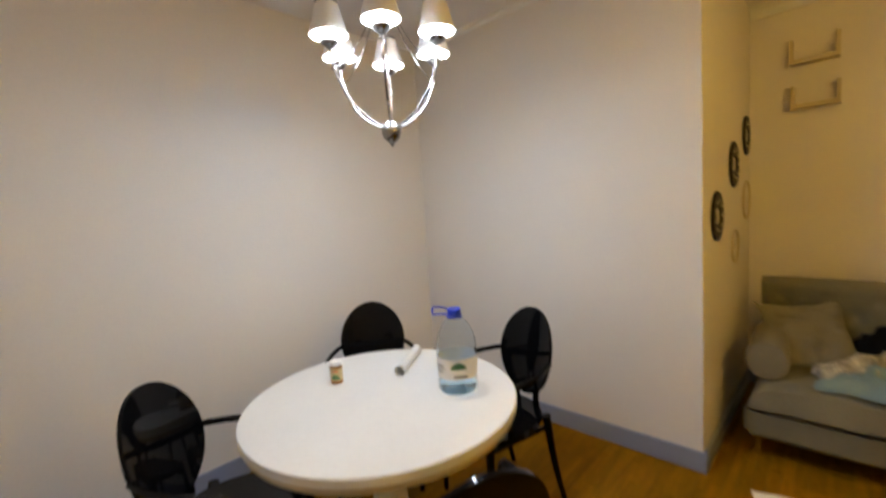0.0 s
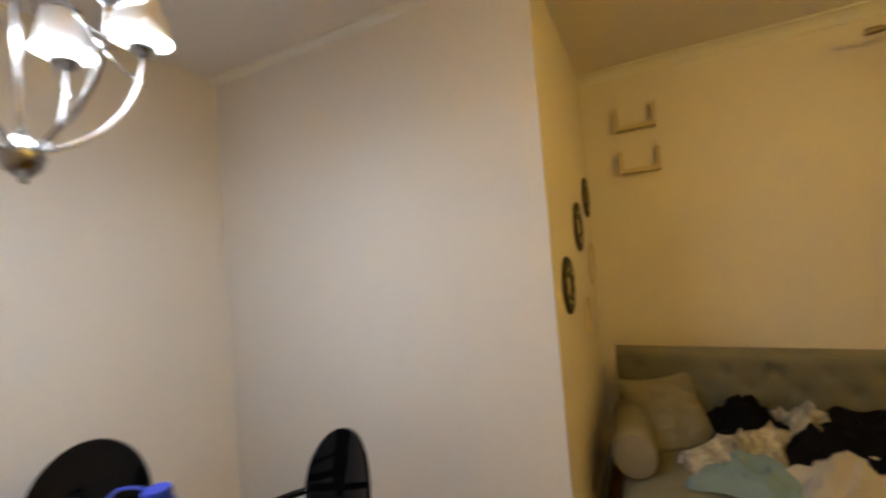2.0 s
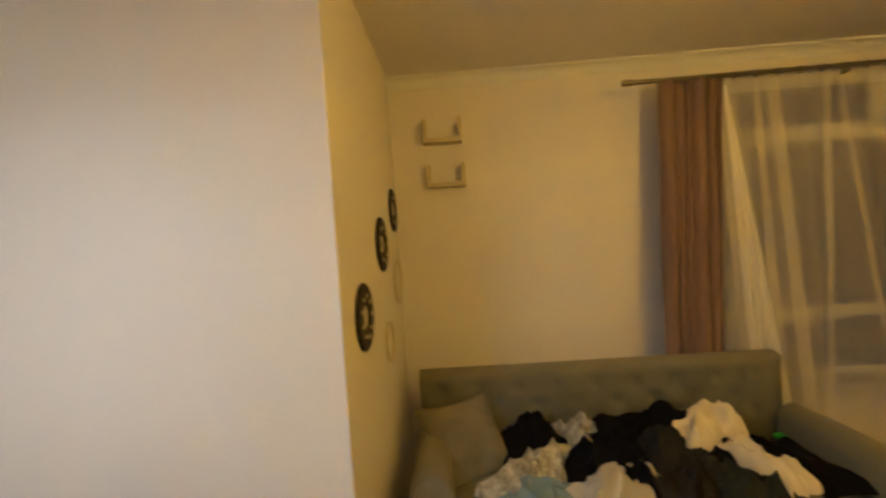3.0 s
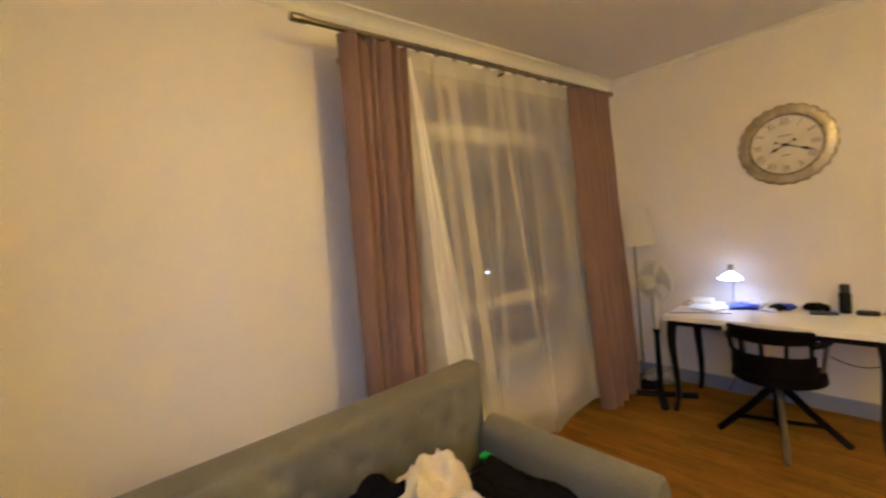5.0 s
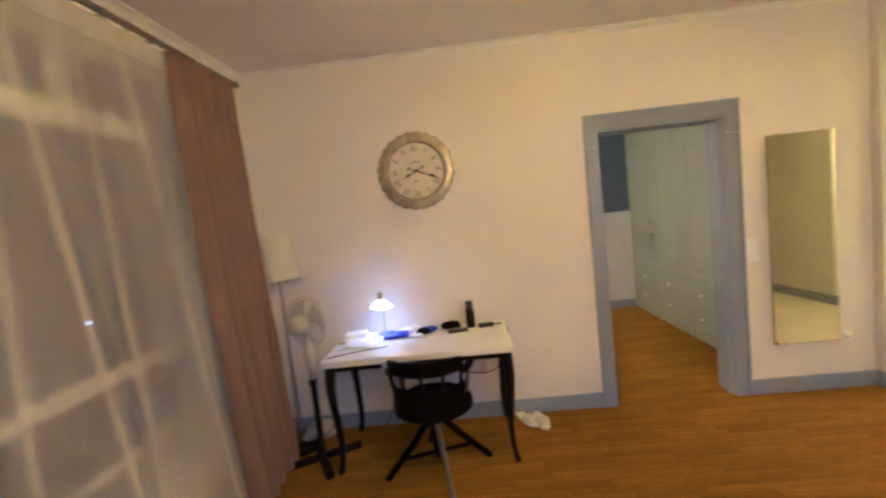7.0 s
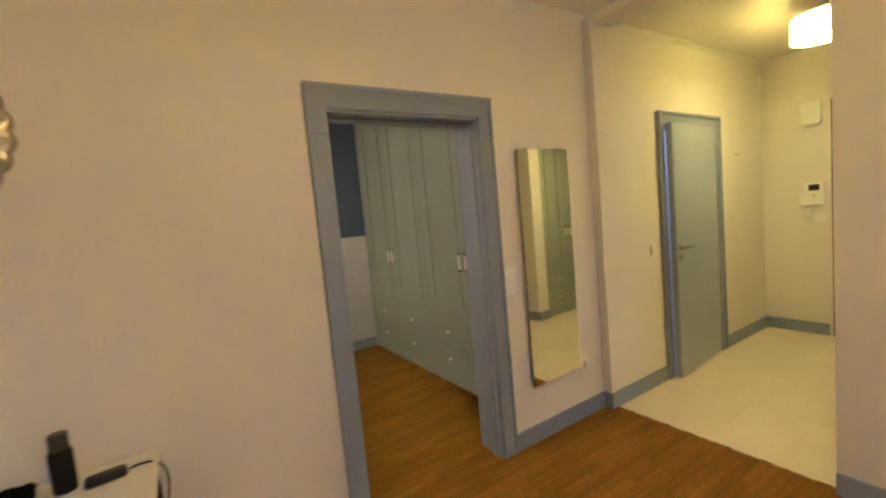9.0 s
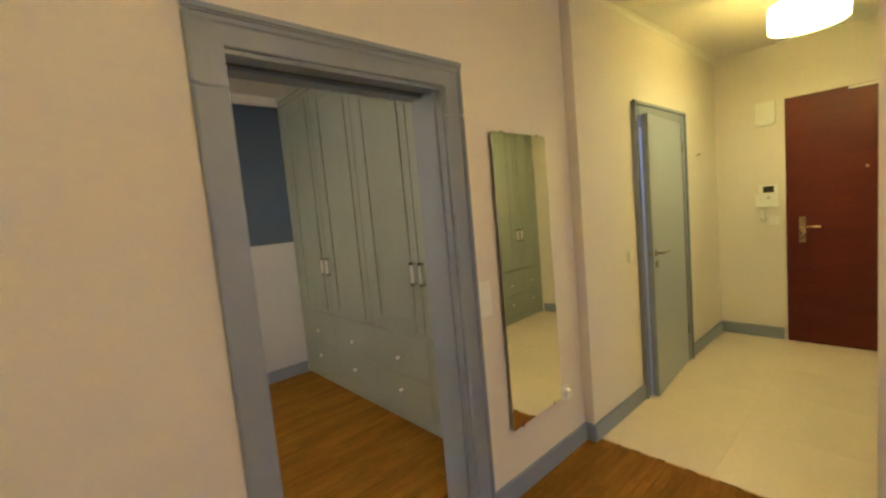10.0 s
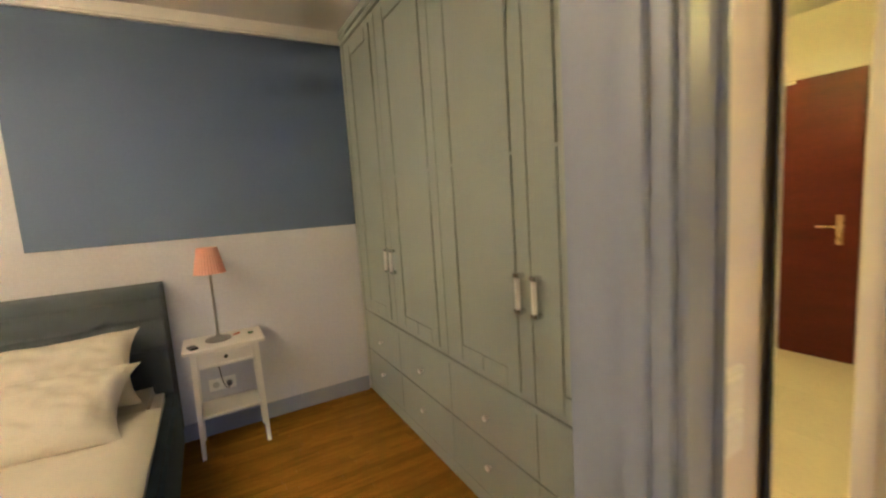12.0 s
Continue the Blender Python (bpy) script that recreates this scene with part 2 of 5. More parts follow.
SHELFWOOD = material("cream_painted_shelf", (0.62, 0.54, 0.36), 0.5, spots=0.08)
STREET = glowing("street_lantern", (1.0, 0.97, 0.92), 3)
NIGHT = glowing("night_outside", (0.02, 0.02, 0.03), 0.05)
RUBBER = material("black_rubber", (0.009, 0.009, 0.009), 0.7, spec=0.12)

# ---- builders ----


def part(name, bm, mat, parent=None, label="", smooth=False):
    """Links a bmesh as one mesh object, under a thing or a part where one is given."""
    bmesh.ops.recalc_face_normals(bm, faces=bm.faces)
    me = bpy.data.meshes.new(name)
    bm.to_mesh(me)
    bm.free()
    me.materials.append(mat)
    if smooth:
        me.polygons.foreach_set("use_smooth", [True] * len(me.polygons))
        me.set_sharp_from_angle(angle=radians(38))
    ob = new(name, me)
    if parent:
        ob.parent = parent
    if label:
        tagged(ob, label)
    return ob


def thing(name, m, label, category, group=""):
    ob = new(name)
    ob.empty_display_size = 0.1
    ob.matrix_world = m
    return tagged(ob, label, category, group)


def structure(ob, label="", category=""):
    return tagged(ob, label, category, kind="structure")


def box(bm, x0, y0, z0, x1, y1, z1, bevel=0.0, seg=2):
    x0, x1, y0, y1, z0, z1 = min(x0, x1), max(x0, x1), min(y0, y1), max(y0, y1), min(z0, z1), max(z0, z1)
    vs = bmesh.ops.create_cube(bm, size=1)["verts"]
    for v in vs:
        v.co = Vector(((x0 + x1) / 2 + v.co.x * (x1 - x0), (y0 + y1) / 2 + v.co.y * (y1 - y0), (z0 + z1) / 2 + v.co.z * (z1 - z0)))
    if bevel:
        es = list({e for v in vs for e in v.link_edges})
        bmesh.ops.bevel(bm, geom=es, offset=bevel, segments=seg, affect="EDGES", clamp_overlap=True)
    return bm


def boxes(*rows, bevel=0.0):
    bm = bmesh.new()
    for r in rows:
        box(bm, *r, bevel=bevel)
    return bm


def lathe(profile, seg=32, place=(0, 0, 0), bm=None, wave=None, sx=1.0, sy=1.0):
    """Turns rows of (radius, height) round the z axis; wave(angle) may scale the radius."""
    bm = bm or bmesh.new()
    rings = []
    for r, z in profile:
        ring = []
        for k in range(seg):
            a = 2 * math.pi * k / seg
            q = r * (wave(a) if wave else 1)
            ring.append(bm.verts.new((place[0] + sx * q * math.cos(a), place[1] + sy * q * math.sin(a), place[2] + z)))
        rings.append(ring)
    for a, b in zip(rings, rings[1:]):
        for k in range(seg):
            bm.faces.new((a[k], a[(k + 1) % seg], b[(k + 1) % seg], b[k]))
    if profile[0][0] > 0.0015 and profile[-1][0] > 0.0015:
        for k in range(seg):
            bm.faces.new((rings[-1][k], rings[-1][(k + 1) % seg], rings[0][(k + 1) % seg], rings[0][k]))
    else:
        bm.faces.new(rings[0])
        bm.faces.new(rings[-1])
    return bm


def open_lathe(profile, seg=32, place=(0, 0, 0), wave=None, thick=0.0015):
    """A turned shell with no caps and a little thickness."""
    closed = profile + [(max(r - thick, 0.001), z) for r, z in reversed(profile)]
    bm = bmesh.new()
    rings = []
    for r, z in closed:
        rings.append([bm.verts.new((place[0] + r * (wave(2 * math.pi * k / seg) if wave else 1) * math.cos(2 * math.pi * k / seg),
                                    place[1] + r * (wave(2 * math.pi * k / seg) if wave else 1) * math.sin(2 * math.pi * k / seg), place[2] + z)) for k in range(seg)])
    n = len(rings)
    for i in range(n):
        a, b = rings[i], rings[(i + 1) % n]
        for k in range(seg):
            bm.faces.new((a[k], a[(k + 1) % seg], b[(k + 1) % seg], b[k]))
    return bm


def tube(points, radius, seg=10, bm=None, flat=1.0):
    """A bar along points; radius is one number or one for each point; flat squeezes it across."""
    bm = bm or bmesh.new()
    pts = [Vector(p) for p in points]
    rad = radius if isinstance(radius, (list, tuple)) else [radius] * len(pts)
    rings, side = [], None
    for i, p in enumerate(pts):
        d = (pts[min(i + 1, len(pts) - 1)] - pts[max(i - 1, 0)]).normalized()
        if side is None:
            side = d.cross(Vector((0, 0, 1)) if abs(d.z) < 0.9 else Vector((1, 0, 0))).normalized()
        side = (side - d * side.dot(d)).normalized()
        up = d.cross(side)
        rings.append([bm.verts.new(p + rad[i] * (math.cos(2 * math.pi * k / seg) * side * flat + math.sin(2 * math.pi * k / seg) * up)) for k in range(seg)])
    for a, b in zip(rings, rings[1:]):
        for k in range(seg):
            bm.faces.new((a[k], a[(k + 1) % seg], b[(k + 1) % seg], b[k]))
    bm.faces.new(rings[0])
    bm.faces.new(rings[-1])
    return bm


def bezier(a, b, c, d, n=14):
    a, b, c, d = (Vector(v) for v in (a, b, c, d))
    return [a * (1 - t) ** 3 + 3 * b * t * (1 - t) ** 2 + 3 * c * t * t * (1 - t) + d * t ** 3 for t in (k / n for k in range(n + 1))]


def sheet(nu, nv, at, thick=0.0, bm=None):
    """A surface at(u, v) for u, v from 0 to 1; with thick it is a closed slab."""
    bm = bm or bmesh.new()
    g = [[bm.verts.new(at(i / nu, j / nv)) for j in range(nv + 1)] for i in range(nu + 1)]
    for i in range(nu):
        for j in range(nv):
            bm.faces.new((g[i][j], g[i + 1][j], g[i + 1][j + 1], g[i][j + 1]))
    if thick:
        bmesh.ops.recalc_face_normals(bm, faces=bm.faces)
        bmesh.ops.solidify(bm, geom=list(bm.faces), thickness=thick)
    return bm


def cushion(w, d, h, puff=2.6, n=18, crease=0.0, seed=0.0, horn=0.0):
    """A stuffed cushion about the origin, w by d by h, with pinched corners."""
    bm = bmesh.new()

    def half(sign):
        def at(u, v):
            x, y = 2 * u - 1, 2 * v - 1
            body = max(0.0, (1 - abs(x) ** puff) * (1 - abs(y) ** puff)) ** 0.45
            pull = 1 - 0.07 * (1 - abs(y) ** 2) * abs(x) ** 3, 1 - 0.07 * (1 - abs(x) ** 2) * abs(y) ** 3
            horns = 1 + horn * (abs(x) * abs(y)) ** 4
            wr = crease * noise.noise(Vector((x * 2.2 + seed, y * 2.2, seed))) + 0.5 * crease * noise.noise(Vector((x * 6 + seed, y * 5, seed + 3)))
            return Vector((x * w / 2 * pull[0] * horns, y * d / 2 * pull[1] * horns, sign * h / 2 * body + wr * body))
        return at
    sheet(n, n, half(1), bm=bm)
    sheet(n, n, half(-1), bm=bm)
    bmesh.ops.remove_doubles(bm, verts=bm.verts, dist=0.0005)
    return bm


def place(bm, m):
    bmesh.ops.transform(bm, matrix=m, verts=bm.verts)
    return bm


def text(words, size, m, mat, parent, name="lettering", thick=0.0005):
    cu = bpy.data.curves.new(name, "FONT")
    cu.body, cu.size, cu.extrude, cu.align_x, cu.align_y = words, size, thick, "CENTER", "CENTER"
    tmp = bpy.data.objects.new(name, cu)
    me = bpy.data.meshes.new_from_object(tmp)
    bpy.data.objects.remove(tmp)
    me.materials.append(mat)
    ob = new(name, me)
    ob.parent = parent
    ob.matrix_basis = m
    return ob

# ---- the large structure ----
H = 2.71            # ceiling
XE, YS, YN = 5.20, -2.53, 3.97   # window wall, wall with the door, far dining wall
XP, YP = 3.78, 1.985  # inner edge of the wall between dining corner and sofa
XW = 0.80            # end of the room towards the hall
HX, HS = -1.85, -2.47  # hall: entrance wall, wall with the bathroom door
BY, BX = -5.27, 1.40   # bedroom: blue wall, wardrobe front
DX0, DX1, DZ = 1.775, 2.646, 2.02   # bedroom doorway

# floors
g = structure(part("floor", boxes((0.755, -5.6, -0.10, 5.5, 4.2, -0.012)), WOODBASE), "orange-brown oak strip floor, worn and glossy", "floor")
hall_floor = structure(part("floor_hall", boxes((-2.1, -4.6, -0.10, 0.745, 1.6, -0.0014)), GROUT), "polished cream stone tile floor", "floor")
structure(part("threshold", boxes((0.745, HS, -0.02, 0.757, -1.27, 0.002), bevel=0.002), BRASS, None), "thin metal strip between oak and tile", "threshold")
structure(part("ceiling", boxes((-2.1, -5.6, H, 5.5, 4.2, H + 0.15)), CEILING), "plain white painted ceiling", "ceiling")

# walls
WALLS = {
    "wall_north": [(0.6, YN, 0, 4.0, YN + 0.2, H)],
    "wall_dining_east": [(XP, YP, 0, XE + 0.2, YN, H)],
    "wall_east": [(XE, 0.02, 0, XE + 0.3, YP, H), (XE, YS - 0.2, 0, XE + 0.3, -1.96, H), (XE, -1.96, 0, XE + 0.3, 0.02, 0.54), (XE, -1.96, 2.56, XE + 0.3, 0.02, H)],
    "wall_south": [(DX1, YS - 0.075, 0, XE, YS, H), (2.82, YS - 0.2, 0, XE, YS - 0.075, H), (XW + 0.01, YS - 0.2, 0, DX0, YS, H), (DX0, YS - 0.075, DZ, DX1, YS, H), (DX0, YS - 0.2, DZ, 2.82, YS - 0.075, H)],
    "wall_hall_south": [(HX, HS - 0.2, 0, -0.84, HS, H), (0.01, HS - 0.26, 0, XW, HS, H), (-0.84, HS - 0.2, 2.05, 0.01, HS, H)],
    "wall_hall_west": [(HX - 0.2, -2.7, 0, HX, 1.6, H)],
    "wall_west": [(0.60, -1.27, 0, XW, YN, H)],
    "wall_hall_north": [(HX, 1.4, 0, 0.6, 1.6, H)],
    "wall_wardrobe_side": [(-0.882, -0.66, 0, -0.69, 1.4, H)],
    "wall_bedroom_west": [(0.6, BY, 0, 0.78, YS - 0.2, H)],
    "wall_bedroom_east": [(5.2, BY, 0, 5.4, YS - 0.2, H)],
    "wall_bath": [(-1.6, -4.4, 0, 0.5, -4.2, H), (-1.8, -4.4, 0, -1.6, HS - 0.2, H), (0.4, -4.2, 0, 0.6, HS - 0.26, H)],
}
for n, rows in WALLS.items():
    structure(part(n, boxes(*rows), PLASTER), "smooth off-white plastered wall", "wall")
structure(part("wall_bedroom_south", boxes((0.6, BY - 0.2, 0, 5.4, BY, H)), BEDGREY), "pale grey painted bedroom wall", "wall")
structure(part("blue_paint_field", boxes((BX - 0.3, BY, 1.325, 3.27, BY + 0.004, 2.625)), BLUEWALL), "slate blue painted upper wall field", "wall paint")
structure(part("beam", boxes((0.62, HS, 2.662, XW + 0.012, -1.27, H), bevel=0.004), PLASTER), "shallow white beam over the hall opening", "beam")


def cove(name, a, b, side, size=0.055):
    """A small hollow moulding in the angle of wall and ceiling, from a to b; side points into the room."""
    a, b, s = Vector((*a, H)), Vector((*b, H)), Vector((*side, 0))
    prof = [(0, 0), (0, -size)] + [(size * (0.10 + 0.9 * (1 - math.cos(radians(q)))), -size * (1 - 0.9 * math.sin(radians(q))) - 0.004) for q in range(15, 91, 15)] + [(size, 0)]
    bm = bmesh.new()
    ends = [[bm.verts.new(p + s * u + Vector((0, 0, w))) for u, w in prof] for p in (a, b)]
    n = len(prof)
    for k in range(n):
        bm.faces.new((ends[0][k], ends[0][(k + 1) % n], ends[1][(k + 1) % n], ends[1][k]))
    for e in ends:
        bm.faces.new(e)
    return structure(part(name, bm, WHITEPAINT), "narrow white plaster cove moulding", "moulding")


cove("trim_cove_east", (XE - 0.002, YS), (XE - 0.002, YP), (-1, 0), 0.07)
cove("trim_cove_south", (XW + 0.02, YS + 0.002), (XE - 0.07, YS + 0.002), (0, 1), 0.035)
cove("trim_cove_dining", (XP - 0.002, YP), (XP - 0.002, YN), (-1, 0), 0.035)
cove("trim_cove_hall", (HX, HS + 0.002), (0.62, HS + 0.002), (0, 1), 0.035)
structure(part("trim_cove_bedroom", boxes((BX, BY, 2.625, 5.2, BY + 0.05, H), bevel=0.012), WHITEPAINT), "cream cornice strip above the blue field", "moulding")


def baseboard(n, x0, y0, x1, y1, h=0.112):
    bm = bmesh.new()
    box(bm, x0, y0, 0.0, x1, y1, h, bevel=0.004)
    return structure(part("baseboard_" + n, bm, TRIM), "blue-grey painted wooden baseboard", "baseboard")


T = 0.018
baseboard("north", 0.82, YN - T, XP, YN)
baseboard("dining_east", XP - T, YP - T, XP, YN - T)
baseboard("sofa_wall", XP, YP - T, XE, YP)
baseboard("east", XE - T, YS, XE, YP - T)
baseboard("south_desk", 2.740, YS, XE - T, YS + T)
baseboard("south_mirror", XW, YS, 1.686, YS + T)
baseboard("step", XW + 0.0, YS + T, XW + T, HS)
baseboard("hall_south_near", 0.082, HS, XW + T, HS + T)
baseboard("hall_south_far", HX, HS, -0.914, HS + T)
baseboard("hall_west", HX, HS + T, HX + T, -1.96)
baseboard("hall_west_far", HX, -0.86, HX + T, -0.68)
baseboard("wardrobe_side", -0.69, -0.678, -0.672, 1.4)
baseboard("wardrobe_end", -0.882, -0.678, -0.69, -0.66)
baseboard("west", XW, -1.27, XW + T, YN - T)
baseboard("bedroom", BX + 0.0, BY, 5.2, BY + T)

# bedroom doorway: stepped casing, liner with the slot of a sliding door
dw = thing("door_1", pose(0, YS, 0), "blue-grey painted stepped casing of an open doorway", "doorway")
structure(dw)
for nm, x0, x1, xo0, xo1 in (("casing", 1.686, DX0 + 0.006, 1.686, 1.706), ("casing", DX1 - 0.004, 2.740, 2.720, 2.740)):
    for z0, z1 in ((0.0, 1.897), (1.900, 2.10)):
        bm = bmesh.new()
        box(bm, x0, 0.0, z0, x1, 0.018, z1, bevel=0.003)
        box(bm, xo0, 0.014, z0, xo1, 0.030, z1, bevel=0.005)
        part(nm, bm, TRIM, dw)
bm = bmesh.new()
box(bm, 1.690, 0.0, DZ - 0.004, 2.733, 0.0185, 2.12, bevel=0.003)
box(bm, 1.680, 0.014, 2.098, 2.743, 0.032, 2.124, bevel=0.006)
box(bm, 1.70, 0.014, 2.076, 2.723, 0.0245, 2.099, bevel=0.004)
part("head_casing", bm, TRIM, dw)
part("jamb", boxes((DX0 - 0.001, -0.205, 0, DX0 + 0.018, -0.0, DZ), (DX0 + 0.016, -0.075, 0, DX0 + 0.032, -0.035, DZ), bevel=0.002), TRIM, dw)
part("jamb", boxes((DX1 - 0.003, -0.078, 0, DX1 + 0.006, -0.0, DZ), bevel=0.001), TRIM, dw)
part("head_liner", boxes((DX0, -0.205, DZ - 0.018, DX1, -0.125, DZ + 0.001), (DX0, -0.07, DZ - 0.018, DX1, 0.0, DZ + 0.001), bevel=0.002), TRIM, dw)
part("track", boxes((DX0, -0.125, DZ - 0.006, DX1, -0.07, DZ + 0.001)), BLACKPLASTIC, dw, "dark sliding door track slot")
part("inner_casing", boxes((DX0 - 0.08, -0.222, 0, DX0 + 0.004, -0.202, 2.10), (2.822, -0.222, 0, 2.90, -0.202, 2.10), (DX0 - 0.08, -0.222, DZ, 2.90, -0.2025, 2.10), bevel=0.002), TRIM, dw)

# bathroom door, ajar into the hall
bd = thing("door_2", pose(0, HS, 0), "grey-blue painted door standing slightly ajar", "door")
structure(bd)
bm = bmesh.new()
for x0, x1, z0, z1 in ((0.0, 0.082, 0, 2.125), (-0.912, -0.83, 0, 2.125), (-0.83, 0.0, 2.035, 2.125)):
    box(bm, x0, -0.21, z0, x1, 0.018, z1, bevel=0.003)
for x0, x1, z0, z1 in ((0.062, 0.084, 0, 2.13), (-0.914, -0.892, 0, 2.13), (-0.914, 0.084, 2.106, 2.13)):
    box(bm, x0, 0.014, z0, x1, 0.032, z1, bevel=0.004)
part("frame", bm, TRIM, bd)
leaf = part("leaf", boxes((0.0, -0.042, 0.008, 0.826, 0.0, 2.035), bevel=0.003), DOORPAINT, bd)
leaf.matrix_basis = pose(-0.826, 0.016, 0, 0, 0, 4.2)
hd = part("handle", tube(bezier((0.765, 0.0, 1.055), (0.765, 0.05, 1.055), (0.765, 0.055, 1.055), (0.63, 0.05, 1.055)), 0.009), NICKEL, leaf, "nickel lever handle", True)
part("rosette", place(lathe([(0.001, 0), (0.024, 0), (0.026, 0.008), (0.001, 0.010)], 20), pose(0.765, 0, 1.055, -90)), NICKEL, leaf, "", True)
part("keyhole_plate", place(lathe([(0.001, 0), (0.024, 0), (0.026, 0.008), (0.001, 0.010)], 20), pose(0.765, 0, 0.975, -90)), NICKEL, leaf, "", True)
part("lock_face", boxes((0.8195, -0.033, 0.93, 0.8215, -0.009, 1.13)), NICKEL, leaf)
part("bolt", boxes((0.82, -0.030, 1.04, 0.832, -0.012, 1.07), bevel=0.002), NICKEL, leaf)
for z in (0.25, 1.80):
    part("hinge", lathe([(0.001, 0), (0.008, 0.001), (0.008, 0.08), (0.001, 0.081)], 12, (-0.832, 0.022, z)), NICKEL, bd)

# entrance door, closed
ed = thing("door_3", pose(HX, 0, 0), "dark red-brown mahogany entrance door, closed", "door")
structure(ed)
part("leaf", boxes((0.0, -1.93, 0.004, 0.022, -0.895, 2.212), bevel=0.003), REDWOOD, ed)
esc = part("escutcheon", boxes((0.022, -1.842, 0.925, 0.030, -1.797, 1.155), bevel=0.003), BRASS, ed, "satin brass escutcheon plate")
part("lever", tube(bezier((0.03, -1.82, 1.068), (0.075, -1.82, 1.068), (0.08, -1.81, 1.068), (0.072, -1.69, 1.066)), 0.009), BRASS, esc, "", True)
part("spyhole", place(lathe([(0.001, 0), (0.012, 0), (0.010, 0.005), (0.001, 0.005)], 16), pose(0.022, -1.41, 1.55, 0, 90)), BRASS, ed)
cl = part("door_closer", boxes((0.022, -1.14, 2.135, 0.066, -0.92, 2.185), bevel=0.006), WHITEPLASTIC, ed, "white door closer with rail")
part("rail", boxes((0.022, -1.52, 2.185, 0.045, -0.98, 2.205), bevel=0.003), WHITEPLASTIC, cl)
for z in (0.3, 1.1, 1.9):
    part("hinge", lathe([(0.001, 0), (0.009, 0.001), (0.009, 0.10), (0.001, 0.101)], 12, (0.022, -0.89, z)), BRASS, ed)

# window with its frames and dark panes
wn = thing("window_1", pose(XE, 0, 0), "white-framed window, night outside behind a sheer curtain", "window")
structure(wn)
FR = (0.14, 0.20)
rows = []
for y0, y1, z0, z1 in ((-1.96, 0.02, 0.54, 0.575), (-1.96, 0.02, 2.49, 2.56), (-1.96, -1.89, 0.575, 2.49), (-0.05, 0.02, 0.575, 2.49), (-1.89, -0.05, 2.12, 2.235), (-1.345, -1.255, 2.235, 2.49), (-1.89, -0.05, 0.925, 1.00)):
    rows.append((FR[0], y0, z0, FR[1], y1, z1))
for r in rows:
    part("window_frame", boxes(r, bevel=0.006), WHITEPAINT, wn)
for z0, z1 in ((0.575, 0.925), (1.00, 2.12)):
    part("pane", boxes((0.166, -1.894, z0 - 0.004, 0.172, -0.046, z1 + 0.004)), GLASS, wn)
for a, b in ((-1.89, -1.345), (-1.255, -0.05)):
    part("pane", boxes((0.166, a - 0.004, 2.231, 0.172, b + 0.004, 2.494)), GLASS, wn)
part("window_sill", boxes((-0.085, -2.0, 0.470, 0.14, 0.06, 0.545), bevel=0.006), TRIM, wn, "blue-grey painted sill")
structure(part("backdrop", boxes((60, -140, -40, 60.2, 60, 60)), NIGHT), "dark night outside", "backdrop")
sl = thing("street_light", pose(31.2, -27.4, -3.5) @ Matrix.Scale(0.7, 4), "small lit street light far off in the night", "street light")
part("lantern", place(lathe([(0.001, 0.0), (0.30, 0.0), (0.36, 0.08), (0.22, 0.22), (0.001, 0.26)], 20), pose(0, 0, 0)), STREET, sl, "", True)
part("mast", tube([(0, 0, -50), (0, 0, 0.0)], 0.07, 8), NICKEL, sl)

# ---- dining corner ----


def chandelier():
    t = thing("chandelier", Matrix.Translation(CHAND), "nickel chandelier with six lit white cloth shades", "chandelier")
    part("hub", lathe([(0.001, 1.704), (0.006, 1.707), (0.007, 1.714), (0.012, 1.718), (0.030, 1.734), (0.037, 1.756), (0.034, 1.772), (0.026, 1.785), (0.010, 1.800), (0.007, 1.82), (0.001, 1.82)], 28), POLISHED, t, "", True)
    part("stem", lathe([(0.001, 1.81), (0.006, 1.81), (0.006, 2.66), (0.001, 2.66)], 14), POLISHED, t, "", True)
    part("canopy", lathe([(0.001, 2.64), (0.02, 2.645), (0.055, 2.69), (0.06, H), (0.001, H)], 28), POLISHED, t, "", True)
    for a in ARM_ANGLES:
        d = Vector((math.cos(radians(a)), math.sin(radians(a)), 0))
        z = Vector((0, 0, 1))
        arm = part("arm", tube(bezier(d * 0.028 + z * 1.772, d * 0.13 + z * 1.81, d * 0.205 + z * 1.90, d * 0.212 + z * 2.03), 0.0048, 10), POLISHED, t, "", True)
        part("collar", lathe([(0.001, -0.005), (0.008, -0.005), (0.008, 0.005), (0.001, 0.005)], 12, d * 0.2045 + z * 1.962), POLISHED, arm)
        part("stay", tube(bezier(d * 0.2045 + z * 1.965, d * 0.15 + z * 1.99, d * 0.09 + z * 2.06, d * 0.012 + z * 2.25), 0.0019, 6), POLISHED, arm)
        c = d * 0.212
        part("drip_pan", lathe([(0.001, 2.024), (0.009, 2.026), (0.022, 2.036), (0.0315, 2.046), (0.0305, 2.050), (0.020, 2.044), (0.001, 2.042)], 24, c), POLISHED, arm, "", True)
        part("candle_sleeve", lathe([(0.001, 2.042), (0.0125, 2.042), (0.0125, 2.085), (0.001, 2.085)], 16, c), WHITEPLASTIC, arm, "white candle sleeve")
        part("bulb", lathe([(0.001, 2.083), (0.009, 2.085), (0.014, 2.097), (0.013, 2.113), (0.006, 2.135), (0.001, 2.143)], 14, c), BULB, arm, "lit candle bulb", True)
        sh = part("shade", open_lathe([(0.0645, 2.068), (0.0632, 2.074), (0.0375, 2.172)], 40, c), ARMSHADE, arm, "white cloth shade", True)
        part("rim", lathe([(0.0370, 2.168), (0.0388, 2.168), (0.0380, 2.175), (0.0368, 2.175)], 32, c), POLISHED, sh)
    return t


